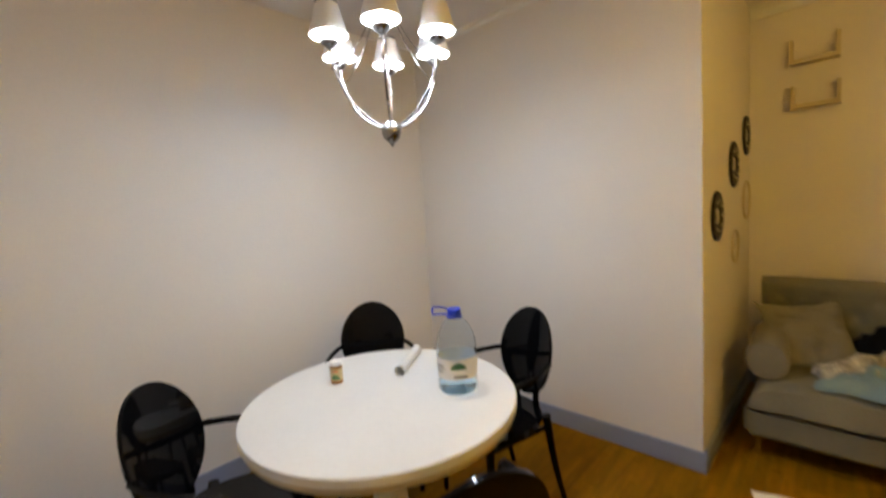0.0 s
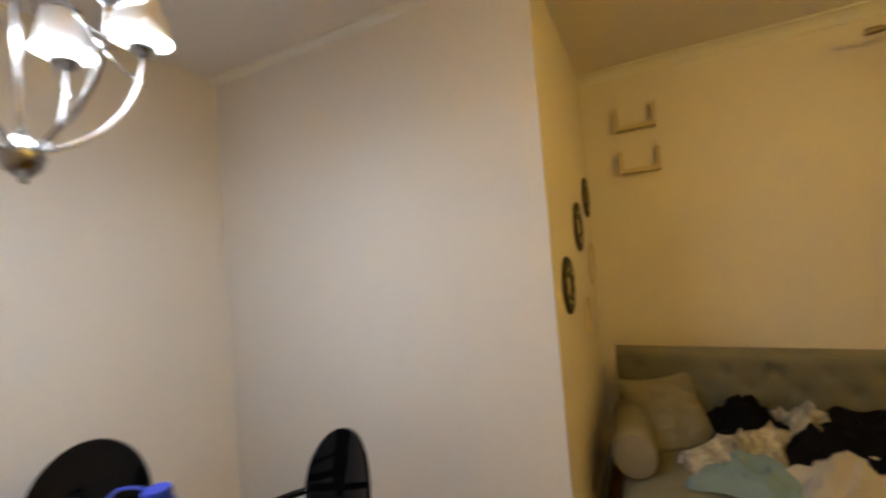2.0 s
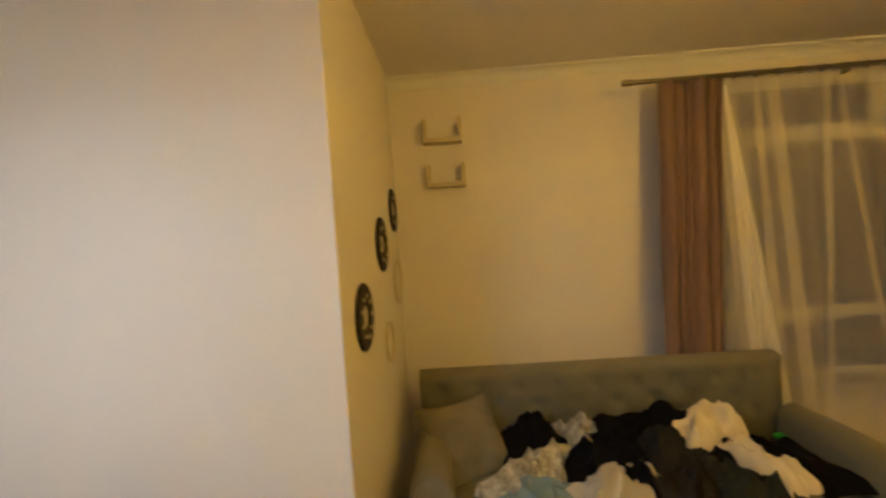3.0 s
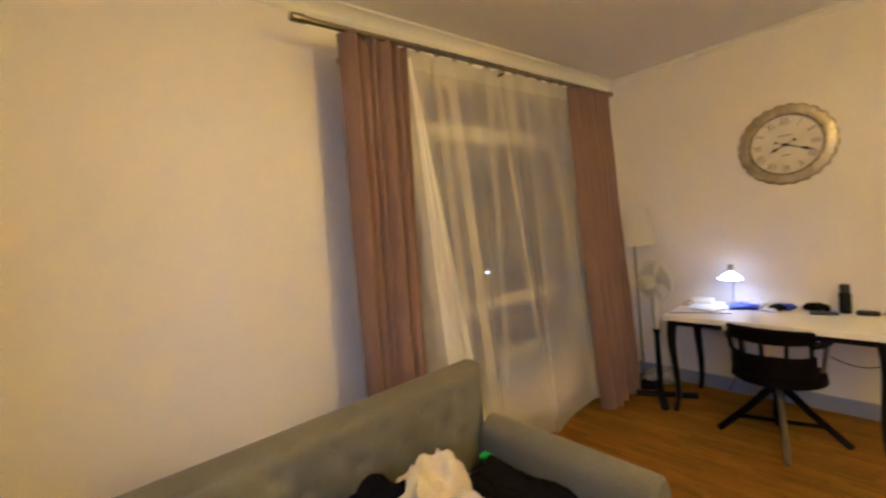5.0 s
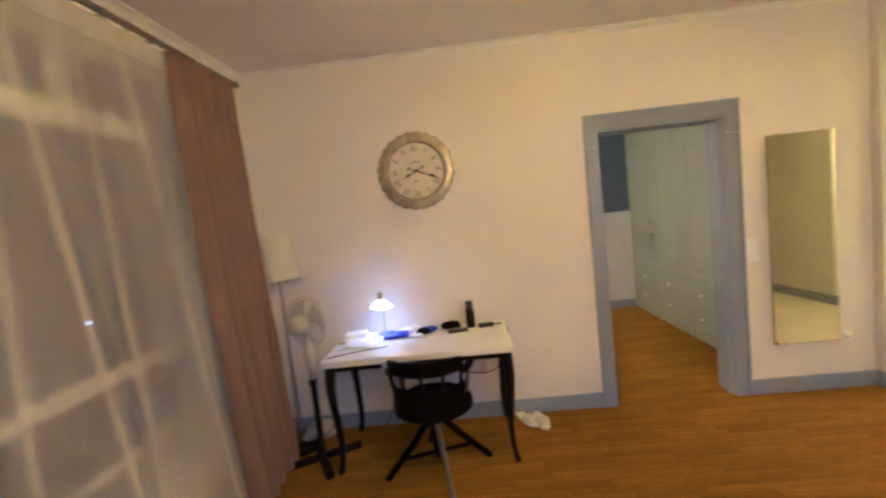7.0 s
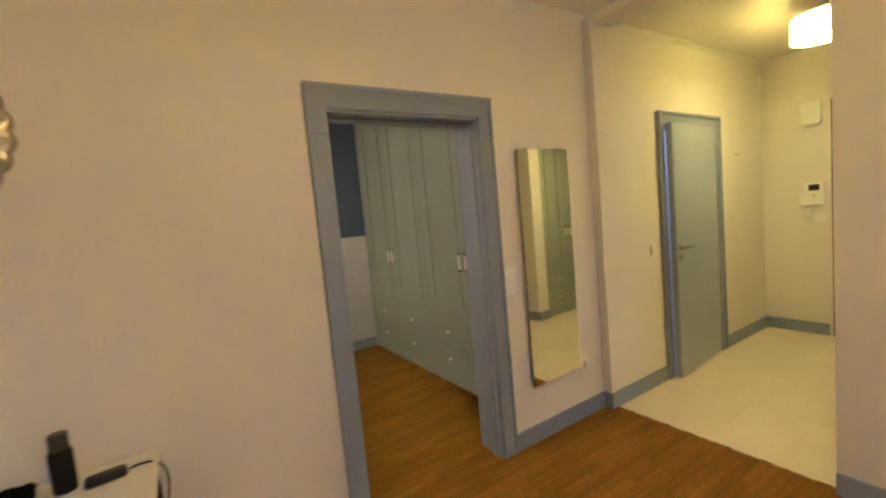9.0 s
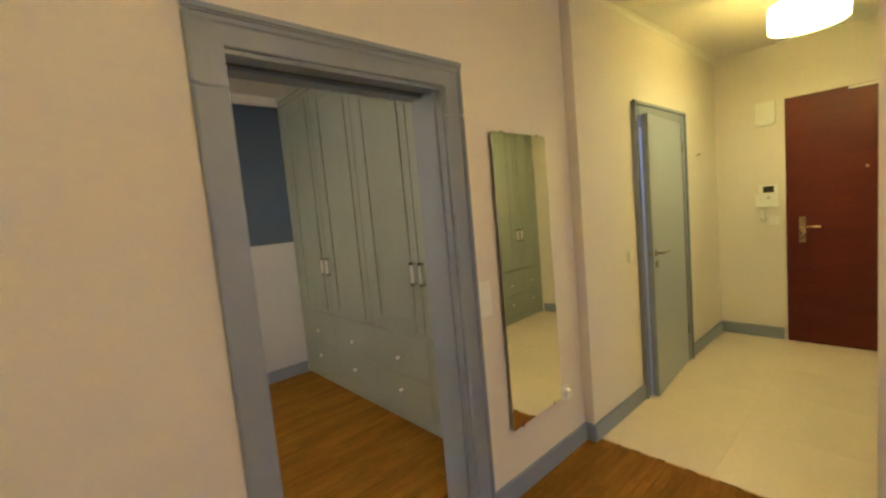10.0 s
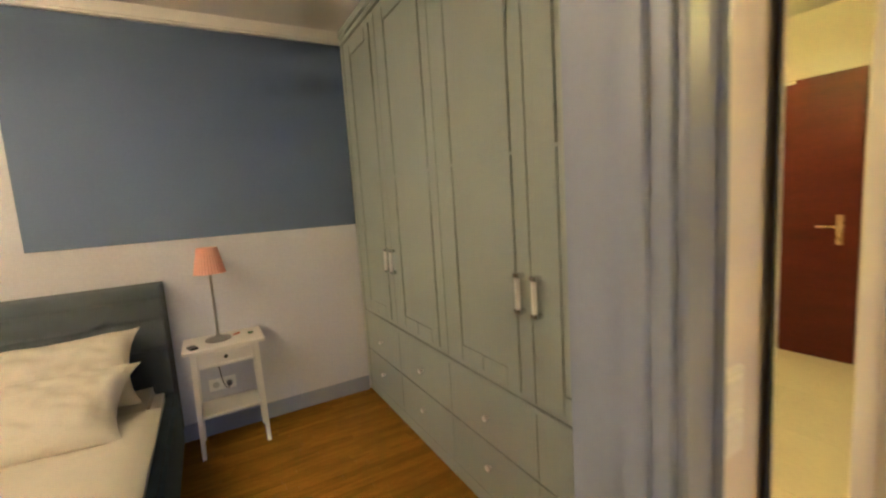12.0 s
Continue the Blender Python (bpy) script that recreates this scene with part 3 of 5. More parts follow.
chandelier()


def dining_table():
    t = thing("dining_table", pose(2.36, 2.79, 0), "round white extending dining table with pale wood edge", "table")
    R = 0.525
    for s in (1, -1):
        bm = bmesh.new()
        n = 40
        off = 0.0004 * s
        top, low = [], []
        for k in range(n + 1):
            a = math.pi * k / n
            p = Vector((math.cos(a) * R, s * math.sin(a) * R + off, 0))
            top.append(p)
        rings = []
        for r, z in ((0.992, 0.712), (1.0, 0.715), (1.0, 0.742), (0.994, 0.745)):
            rings.append([bm.verts.new((p.x * r, (p.y - off) * r + off, z)) for p in top])
        for a, b in zip(rings, rings[1:]):
            for k in range(n):
                bm.faces.new((a[k], a[k + 1], b[k + 1], b[k]))
        bm.faces.new(rings[0])
        bm.faces.new(rings[-1])
        for k in range(3):
            bm.faces.new((rings[k][0], rings[k + 1][0], rings[k + 1][-1], rings[k][-1]))
        place(bm, pose(0, 0, 0, 0, 0, 10))
        part("tabletop", bm, WHITELAC, t, "white lacquered half top", True)
    part("apron", open_lathe([(0.515, 0.690), (0.515, 0.712)], 64, thick=0.02), CREAMEDGE, t, "pale birch apron", True)
    part("pedestal", lathe([(0.001, 0.63), (0.16, 0.63), (0.16, 0.60), (0.07, 0.58), (0.05, 0.50), (0.065, 0.36), (0.075, 0.24), (0.055, 0.18), (0.08, 0.15), (0.001, 0.15)], 32), WHITEPAINT, t, "", True)
    for a in (45, 135, 225, 315):
        d = Vector((math.cos(radians(a)), math.sin(radians(a)), 0))
        z = Vector((0, 0, 1))
        part("foot", tube(bezier(d * 0.03 + z * 0.19, d * 0.14 + z * 0.20, d * 0.20 + z * 0.06, d * 0.33 + z * 0.022), [0.034] * 8 + [0.028] * 5 + [0.022] * 2, 10), WHITEPAINT, t, "", True)
    return t


dining_table()


def armchair_parts(t):
    """Glossy black moulded armchair with an oval back; it faces +x, its seat centre over the origin."""
    g = BLACKGLOSS
    # oval back: slightly hollow disc that leans back
    cz, lean = 0.715, radians(12)

    def back(u, v):
        r, a = max(u, 0.001), 2 * math.pi * v
        y, z = 0.188 * r * math.cos(a), 0.218 * r * math.sin(a)
        hollow = -0.045 * (1 - (y / 0.23) ** 2)
        return Vector((-0.215 - z * math.sin(lean) + hollow + 0.02, y, cz + z * math.cos(lean)))
    bm = sheet(8, 40, back)
    bmesh.ops.remove_doubles(bm, verts=bm.verts, dist=0.0015)
    bmesh.ops.recalc_face_normals(bm, faces=bm.faces)
    bmesh.ops.solidify(bm, geom=list(bm.faces), thickness=0.014)
    part("backrest", bm, g, t, "", True)
    part("back_post", tube([(-0.205, 0.07, 0.44), (-0.20, 0.075, 0.50), (-0.212, 0.08, 0.56)], [0.018, 0.016, 0.014], 10), g, t, "", True)
    part("back_post", tube([(-0.205, -0.07, 0.44), (-0.20, -0.075, 0.50), (-0.212, -0.08, 0.56)], [0.018, 0.016, 0.014], 10), g, t, "", True)

    def seat(u, v):
        x, y = 2 * u - 1, 2 * v - 1
        k = math.sqrt(max(1e-6, 1 - 0.42 * y * y)), math.sqrt(max(1e-6, 1 - 0.42 * x * x))
        wide = 0.235 + 0.035 * x
        return Vector((0.225 * x * k[0], wide * y * k[1], 0.455 - 0.012 * (1 - x * x) * (1 - y * y)))
    part("seat", sheet(16, 16, seat, 0.024), g, t, "", True)
    for s in (1, -1):
        pts = bezier((-0.205, 0.178 * s, 0.695), (-0.12, 0.232 * s, 0.688), (-0.02, 0.248 * s, 0.68), (0.085, 0.242 * s, 0.668), 12) + bezier((0.085, 0.242 * s, 0.668), (0.125, 0.238 * s, 0.655), (0.115, 0.232 * s, 0.60), (0.07, 0.222 * s, 0.45), 10)[1:]
        part("armrest", tube(pts, [0.0125] * 8 + [0.0155] * 8 + [0.013] * 7, 10), g, t, "", True)
        part("leg", tube(bezier((0.175, 0.205 * s, 0.455), (0.185, 0.21 * s, 0.30), (0.18, 0.21 * s, 0.15), (0.185, 0.21 * s, 0.0), 10), [0.021 - 0.0008 * k for k in range(11)], 10), g, t, "", True)
        part("leg", tube(bezier((-0.175, 0.175 * s, 0.455), (-0.19, 0.18 * s, 0.30), (-0.21, 0.19 * s, 0.15), (-0.255, 0.20 * s, 0.0), 10), [0.021 - 0.0008 * k for k in range(11)], 10), g, t, "", True)
        part("stretcher", tube([(0.175, 0.20 * s, 0.40), (-0.18, 0.178 * s, 0.40)], 0.013, 8), g, t, "", True)


CHAIRS = [(2.955, 2.70, 163), (2.70, 3.32, 232), (1.845, 2.99, -46), (2.125, 2.235, 66)]
first = None
for x, y, a in CHAIRS:
    if first is None:
        first = thing("dining_armchair", pose(x, y, 0, 0, 0, a), "glossy black moulded armchair with oval back at round table", "chair", "chairs round the dining table")
        armchair_parts(first)
    else:
        copy_thing(first, pose(x, y, 0, 0, 0, a))


def water_bottle():
    t = thing("water_bottle", pose(2.57, 2.57, 0.746), "large clear water bottle with blue cap, nearly empty", "bottle")
    prof = [(0.001, 0.004), (0.050, 0.0), (0.072, 0.006), (0.078, 0.02), (0.074, 0.05), (0.078, 0.06), (0.078, 0.150), (0.0745, 0.156), (0.078, 0.163), (0.077, 0.20), (0.068, 0.235), (0.050, 0.268), (0.030, 0.288), (0.024, 0.296), (0.024, 0.312)]
    inner = [(max(r - 0.0012, 0.001), z + (0.0015 if i < 2 else 0)) for i, (r, z) in enumerate(prof)]
    body = part("bottle_body", lathe(prof + inner[::-1], 48), PET, t, "", True)
    body.visible_shadow = False
    w = [(r - 0.0002, z) for r, z in inner if z < 0.055] + [(0.0728, 0.056), (0.001, 0.056)]
    ww = part("water", lathe(w, 48), WATER, t, "clear water", True)
    ww.visible_shadow = False
    lab = part("label", open_lathe([(0.0790, 0.066), (0.0790, 0.146)], 48, thick=0.0006), LABEL, t, "white paper label", True)
    for a0, a1, z0, z1, m, nm in ((205, 248, 0.108, 0.134, GREEN, "print"), (212, 250, 0.076, 0.083, INK, "print"), (150, 182, 0.118, 0.122, FADED, "print"), (150, 186, 0.105, 0.109, FADED, "print"), (150, 180, 0.092, 0.096, FADED, "print")):
        def patch(u, v, a0=a0, a1=a1, z0=z0, z1=z1):
            a = radians(a0 + (a1 - a0) * u)
            zz = z0 + (z1 - z0) * v * (math.sin(math.pi * (0.12 + 0.76 * u)) if m is GREEN else 1)
            return Vector((0.0797 * math.cos(a), 0.0797 * math.sin(a), zz))
        part(nm, sheet(10, 4, patch, 0.0004), m, lab)
    cap = part("cap", lathe([(0.001, 0.300), (0.026, 0.300), (0.027, 0.304), (0.027, 0.322), (0.025, 0.327), (0.001, 0.327)], 32), BLUEPLASTIC, t, "blue screw cap", True)
    e, n, z = Vector((-0.67, 0.74, 0)), Vector((0.74, 0.67, 0)), Vector((0, 0, 1))
    far, near_side = n * 0.022 + z * 0.330, n * -0.022 + z * 0.312
    loop = bezier(e * 0.020 + n * 0.018 + z * 0.316, e * 0.04 + far, e * 0.055 + far, e * 0.078 + far, 6) + bezier(e * 0.078 + far, e * 0.088 + n * 0.01 + z * 0.326, e * 0.088 - n * 0.01 + z * 0.316, e * 0.078 + near_side, 6)[1:] + bezier(e * 0.078 + near_side, e * 0.055 + near_side, e * 0.04 + near_side, e * 0.020 - n * 0.018 + z * 0.306, 6)[1:]
    part("collar", lathe([(0.0245, 0.292), (0.031, 0.292), (0.031, 0.299), (0.0245, 0.299)], 28), BLUEPLASTIC, cap, "blue neck ring", True)
    part("carry_handle", tube(loop, 0.0036, 8), BLUEPLASTIC, cap, "blue carrying loop", True)


water_bottle()


def pill_jar():
    t = thing("pill_jar", pose(2.313, 3.044, 0.746), "small amber jar with white lid and printed label", "jar")
    part("glass_body", lathe([(0.001, 0), (0.024, 0.0), (0.026, 0.004), (0.026, 0.070), (0.022, 0.078), (0.020, 0.080), (0.001, 0.080)], 28), AMBER, t, "", True)
    lb = part("label", open_lathe([(0.0264, 0.014), (0.0264, 0.066)], 28, thick=0.0005), JARLABEL, t, "cream label with red and green print", True)
    part("print", sheet(12, 4, lambda u, v: Vector((0.0268 * math.cos(radians(190 + 75 * u)), 0.0268 * math.sin(radians(190 + 75 * u)), 0.020 + 0.022 * v * math.sin(math.pi * (0.15 + 0.7 * u)))), 0.0003), GREEN, lb)
    part("print", sheet(10, 2, lambda u, v: Vector((0.0268 * math.cos(radians(195 + 60 * u)), 0.0268 * math.sin(radians(195 + 60 * u)), 0.052 + 0.007 * v)), 0.0003), ORANGE, lb)
    part("lid", lathe([(0.001, 0.078), (0.0245, 0.078), (0.025, 0.082), (0.025, 0.094), (0.023, 0.097), (0.001, 0.097)], 28), WHITEPLASTIC, t, "white ribbed lid", True)


pill_jar()
pr = thing("paper_roll", pose(2.51, 2.86, 0.7705, 0, 0, 32), "loosely rolled sheet of white paper", "paper roll")


def roll(u, v):
    a = 2 * math.pi * 2.3 * v
    r = 0.0205 + 0.0012 * a / 6
    return Vector((u * 0.29, r * math.cos(a), r * math.sin(a)))


part("paper", sheet(1, 60, roll), PAPER, pr, "", True)
fp = thing("paper_sheet", pose(3.754, 1.778, 0.003, 0, 0, -74), "sheet of white paper lying on the floor", "paper")
part("page", sheet(6, 6, lambda u, v: Vector((u * 0.21, -v * 0.297, 0.004 * math.sin(3 * u) ** 2)), 0.0006), PAPER, fp)

# ---- sofa corner ----
for i, (x, z, r) in enumerate(((4.08, 1.325, 0.135), (4.555, 1.618, 0.140), (5.005, 1.83, 0.133))):
    t = thing("wall_disc", pose(x, YP - 0.003, z, 90), "dark brown openwork wall disc with a lighter hub", "wall ornament", "round wall ornaments")
    part("ring", lathe([(r * 0.36, 0.0), (r * 0.36, 0.010), (r * 0.6, 0.014), (r * 0.97, 0.012), (r, 0.006), (r, 0.0)], 48, wave=lambda a: 1 + 0.012 * math.cos(24 * a)), VINYL, t, "", True)
    for k in range(9):
        a = 2 * math.pi * k / 9
        part("inlay", lathe([(0.001, 0.0125), (0.010, 0.0125), (0.009, 0.0165), (0.001, 0.0165)], 10, (0.62 * r * math.cos(a), 0.62 * r * math.sin(a), 0)), GOLDLINE, t, "small pale inlay")
    part("hub", lathe([(0.001, 0.0), (r * 0.33, 0.0), (r * 0.33, 0.006), (0.001, 0.008)], 28), SHELFWOOD, t, "pale hub", True)
for x, z, r in ((5.02, 1.385, 0.135), (4.60, 1.105, 0.105)):
    t = thing("wall_ring", pose(x, YP - 0.003, z, 90), "thin pale wire ring ornament on the wall", "wall ornament", "round wall ornaments")
    part("hoop", lathe([(r - 0.006, 0.0), (r - 0.006, 0.010), (r, 0.012), (r, 0.0)], 48), GOLDLINE, t, "", True)
for y0, y1, z0, z1 in ((1.765, 1.515, 2.262, 2.42), (1.755, 1.508, 1.972, 2.122)):
    t = thing("wall_shelf", pose(XE, (y0 + y1) / 2, z0), "small cream U-shaped wall shelf", "shelf", "small shelves above the sofa")
    w, h = (y0 - y1) / 2, z1 - z0
    part("shelf_board", boxes((-0.080, -w, 0, 0, w, 0.028), bevel=0.002), SHELFWOOD, t)
    part("side_board", boxes((-0.072, -w, 0.028, 0, -w + 0.020, h), bevel=0.002), SHELFWOOD, t)
    part("side_board", boxes((-0.072, w - 0.020, 0.028, 0, w, h), bevel=0.002), SHELFWOOD, t)


def sofa():
    t = thing("sofa", pose(0, 0, 0), "grey-green velvet sofa with buttoned back", "sofa")
    y0, y1 = -0.10, 1.855
    part("base", boxes((4.05, y0, 0.13, 4.80, y1, 0.30), bevel=0.025), VELVET, t, "", True)
    def seat_top(u, v):
        e = 1 - (2 * u - 1) ** 10
        f = 1 - (2 * v - 1) ** 16
        return Vector((4.02 + 0.70 * u, y0 + 0.02 + (y1 - y0 - 0.04) * v, 0.31 + 0.145 * (e * f) ** 0.5 + 0.004 * noise.noise(Vector((u * 5, v * 12, 1)))))
    bm = sheet(24, 60, seat_top)
    part("seat_cushion", bm, VELVET, t, "", True)
    part("seat_box", boxes((4.024, y0 + 0.022, 0.295, 4.72, y1 - 0.022, 0.33), bevel=0.012), VELVET, t, "", True)
    # buttoned back
    buttons = [(y, z) for k, z in enumerate((0.79, 0.69, 0.59)) for y in [0.06 + (0.105 if k % 2 else 0.0) + 0.21 * j for j in range(9)]]

    def front(u, v):
        y, z = y0 + (y1 - y0) * u, 0.36 + 0.518 * v
        dip = sum(math.exp(-((y - a) ** 2 + (z - b) ** 2) / 0.0013) for a, b in buttons)
        soft = 0.0
        for a, b in buttons:
            for sa, sb in ((0.105, 0.1), (-0.105, 0.1)):
                dx, dz = y - a, z - b
                L = math.hypot(sa, sb)
                along = (dx * sa + dz * sb) / L
                if 0 <= along <= L:
                    soft += 0.22 * math.exp(-((dx * sb - dz * sa) / L) ** 2 / 0.00012)
        edge = (1 - (2 * u - 1) ** 24) * (1 - max(0, (v - 0.5) * 2) ** 10)
        return Vector((4.80 - 0.085 * v - 0.035 * max(edge, 0) ** 0.5 + 0.019 * min(1.0, dip) + 0.008 * min(soft, 1), y, z))
    bm = sheet(150, 44, front)
    part("back_front", bm, VELVET, t, "buttoned velvet back", True)
    part("back_shell", sheet(60, 14, lambda u, v: Vector((4.715 + 0.135 * min(1, v * 1.6) if v < 0.6 else 4.85, y0 + (y1 - y0) * u, (0.878 + 0.014 * math.sin(math.pi * min(1, v / 0.6)) if v < 0.6 else 0.878 - 0.748 * (v - 0.6) / 0.4)))), VELVET, t, "", True)
    part("back_side", boxes((4.722, y0 + 0.002, 0.14, 4.848, y0 + 0.012, 0.876), bevel=0.004), VELVET, t)
    part("back_side", boxes((4.722, y1 - 0.012, 0.14, 4.848, y1 - 0.002, 0.876), bevel=0.004), VELVET, t)
    for a, b in buttons:
        part("button", place(lathe([(0.001, 0.006), (0.008, 0.003), (0.010, 0.0), (0.001, -0.002)], 12), pose(front((a - y0) / (y1 - y0), (b - 0.36) / 0.518).x - 0.001, a, b, 0, -90)), VELVET, t)
    # rounded end panel
    bm = bmesh.new()
    prof = [(-0.20, 0.14), (-0.20, 0.46)] + [(-0.125 + 0.075 * math.cos(radians(q)), 0.545 + 0.085 * math.sin(radians(q))) for q in range(180, -1, -18)] + [(-0.05, 0.46), (-0.05, 0.14)]
    ends = [[bm.verts.new((x, y, z)) for y, z in prof] for x in (3.90, 3.915, 4.70)]
    for v in ends[0]:
        v.co.y = -0.125 + (v.co.y + 0.125) * 0.82
        v.co.z = 0.35 + (v.co.z - 0.35) * 0.95
    for a, b in zip(ends, ends[1:]):
        for k in range(len(prof)):
            bm.faces.new((a[k], a[(k + 1) % len(prof)], b[(k + 1) % len(prof)], b[k]))
    bm.faces.new(ends[0])
    bm.faces.new(ends[-1])
    part("armrest", bm, VELVET, t, "", True)
    for x, y in ((4.14, 1.80), (4.14, -0.02), (4.76, 1.80), (4.76, -0.02)):
        part("leg", lathe([(0.001, 0), (0.011, 0), (0.015, 0.02), (0.012, 0.07), (0.022, 0.13), (0.001, 0.13)], 16, (x, y, 0)), CHROME, t, "shiny metal foot", True)


sofa()
bo = thing("bolster", pose(4.36, 1.775, 0.545, 0, 0, 3), "grey cylindrical bolster cushion on the sofa", "bolster")
part("roll", place(lathe([(0.001, -0.262), (0.06, -0.262), (0.088, -0.255), (0.096, -0.235), (0.094, 0.0), (0.096, 0.235), (0.088, 0.255), (0.06, 0.262), (0.001, 0.262)], 36, sx=1.12), pose(0, 0, 0, 0, 90)), LINEN, bo, "", True)
cu = thing("cushion", pose(4.54, 1.615, 0.592, 0, 0, 0) @ pose(0, 0, 0, 8, -54, 14) @ pose(0, 0, 0, 0, 0, 9), "square grey-beige cushion leaning on the sofa back", "cushion")
part("cover", cushion(0.40, 0.40, 0.14, n=28, crease=0.03, seed=4, horn=0.12), LINEN, cu, "", True)


def garment(name, x, y, z, w, d, h, turn, mat, label, seed, folds=1.0, n=56, ragged=0.13):
    """A dropped piece of clothing: a rumpled sheet with deep folds and an uneven outline."""
    t = thing(name, pose(x, y, z, 0, 0, turn), label, "clothes", "clothes heaped on the sofa")

    def at(u, v):
        a, b = 2 * u - 1, 2 * v - 1
        q = Vector((a * 1.6 + seed, b * 1.6 - seed, seed * 0.7))
        rag = 1 + ragged * noise.noise(Vector((1.5 * a + seed, 1.5 * b, seed)))
        edge = max(0.0, 1 - max(abs(a), abs(b)) ** 2.5)
        way = a * math.cos(seed * 3) + b * math.sin(seed * 3)
        wave = math.sin(5.2 * way + 3.2 * noise.noise(q * 0.8) + seed)
        lump = noise.noise(q * 0.9 + Vector((3, 5, seed)))
        crumple = noise.noise(q * 2.0 + Vector((7, 1, 2)))
        crease = 1 - abs(noise.noise(q * 1.3 + Vector((1, 9, seed))) * 2.2)
        zz = 1.2 * h * (0.64 * edge ** 0.55 + folds * (0.12 * wave + 0.30 * lump + 0.15 * crumple + 0.24 * max(0.0, crease) ** 3) * (0.30 + 0.70 * edge))
        s = noise.noise_vector(q * 0.9) * 0.085
        return Vector((a * w / 2 * rag + s.x * w, b * d / 2 * rag + s.y * d, max(zz, 0.006 + 0.004 * wave)))
    part("cloth", sheet(n, n, at, 0.004), mat, t, "", True)
    return t


S = 0.45
garment("dark_jumper", 4.58, 1.27, S, 0.28, 0.36, 0.19, 10, CL_BLACK, "black jumper in a heap of clothes", 1.3)
garment("patterned_shirt", 4.40, 1.27, S, 0.26, 0.56, 0.14, 44, CL_PRINT, "pale patterned cotton shirt, crumpled on sofa", 5.2)
garment("print_blouse", 4.51, 1.04, S + 0.07, 0.36, 0.17, 0.15, 18, CL_PRINT, "crumpled pale print blouse on the heap", 2.9)
garment("blue_shirt", 4.19, 1.33, S, 0.30, 0.40, 0.10, -8, CL_BLUE, "light blue cotton shirt, crumpled on sofa", 8.8)
garment("black_coat", 4.53, 0.74, S, 0.32, 0.62, 0.25, 6, CL_BLACK, "black garment piled against the sofa back", 11.7)
garment("black_trousers", 4.34, 0.97, S, 0.26, 0.56, 0.19, -38, CL_BLACK, "black trousers thrown across the sofa", 14.1)
garment("grey_white_top", 4.17, 0.99, S + 0.02, 0.20, 0.44, 0.15, 26, CL_WHITE, "grey-white cotton top on the heap", 17.6)
garment("grey_jersey", 4.36, 0.68, S, 0.36, 0.44, 0.17, -14, CL_GREY, "dark grey jersey in the heap of clothes", 20.4)
garment("green_shirt", 4.19, 0.46, S, 0.34, 0.32, 0.14, 12, CL_GREEN, "dark green cotton shirt on the sofa", 23.0)
garment("ash_shirt", 4.16, 0.72, S, 0.22, 0.30, 0.15, 50, CL_GREY, "ash grey shirt at the sofa edge", 24.5)
garment("black_skirt", 4.40, 0.36, S, 0.36, 0.34, 0.15, 70, CL_BLACK, "black skirt under the cream knitwear", 25.1)
garment("cream_jumper", 4.48, 0.46, S + 0.11, 0.22, 0.34, 0.18, 18, CL_CREAM, "thick cream knitted jumper on the heap", 26.3, 0.7)
garment("cream_cardigan", 4.25, 0.37, S + 0.07, 0.36, 0.15, 0.13, 20, CL_CREAM, "cream knitted sleeve trailing over the seat", 29.9, 0.7)
garment("dark_throw", 4.40, 0.06, S, 0.46, 0.24, 0.06, 4, CL_BLACK, "folded dark throw at the sofa end", 33.3, 0.5)
lt = thing("green_toy_bag", pose(4.665, -0.045, 0.462, 0, 0, 20), "small bright green bag by the armrest", "bag")
part("pouch", cushion(0.08, 0.05, 0.034, crease=0.01, seed=9), LIME, lt, "", True)

# ---- window curtains ----
ROD_X, ROD_Z = 4.94, 2.475
rd = thing("curtain_rod", pose(0, 0, 0), "satin nickel curtain rod with brackets", "curtain rod")
part("rod", tube([(ROD_X, 0.50, ROD_Z), (ROD_X, -2.03, ROD_Z)], 0.014, 14), ROD, rd, "", True)
part("finial", place(lathe([(0.001, 0), (0.018, 0), (0.019, 0.004), (0.019, 0.055), (0.017, 0.06), (0.001, 0.06)], 20), pose(ROD_X, 0.49, ROD_Z, -90)), ROD, rd, "", True)
part("finial", place(lathe([(0.001, 0), (0.018, 0), (0.019, 0.004), (0.019, 0.03), (0.017, 0.034), (0.001, 0.034)], 20), pose(ROD_X, -2.02, ROD_Z, 90)), ROD, rd, "", True)
for y in (0.20, -0.75, -1.97):
    b = part("bracket", tube([(XE, y, ROD_Z - 0.03), (ROD_X, y, ROD_Z - 0.03), (ROD_X - 0.005, y, ROD_Z - 0.012)], 0.008, 8), ROD, rd, "", True)
    part("rosette", place(lathe([(0.001, 0), (0.026, 0), (0.024, 0.008), (0.001, 0.01)], 18), pose(XE, y, ROD_Z - 0.03, 0, -90)), ROD, b)
for k in range(11):
    y = -0.10 - 0.125 * k
    part("ring", place(lathe([(0.0155, -0.004), (0.020, -0.004), (0.020, 0.004), (0.0155, 0.004)], 18), pose(ROD_X, y, ROD_Z - 0.004, 90)), ROD, rd)


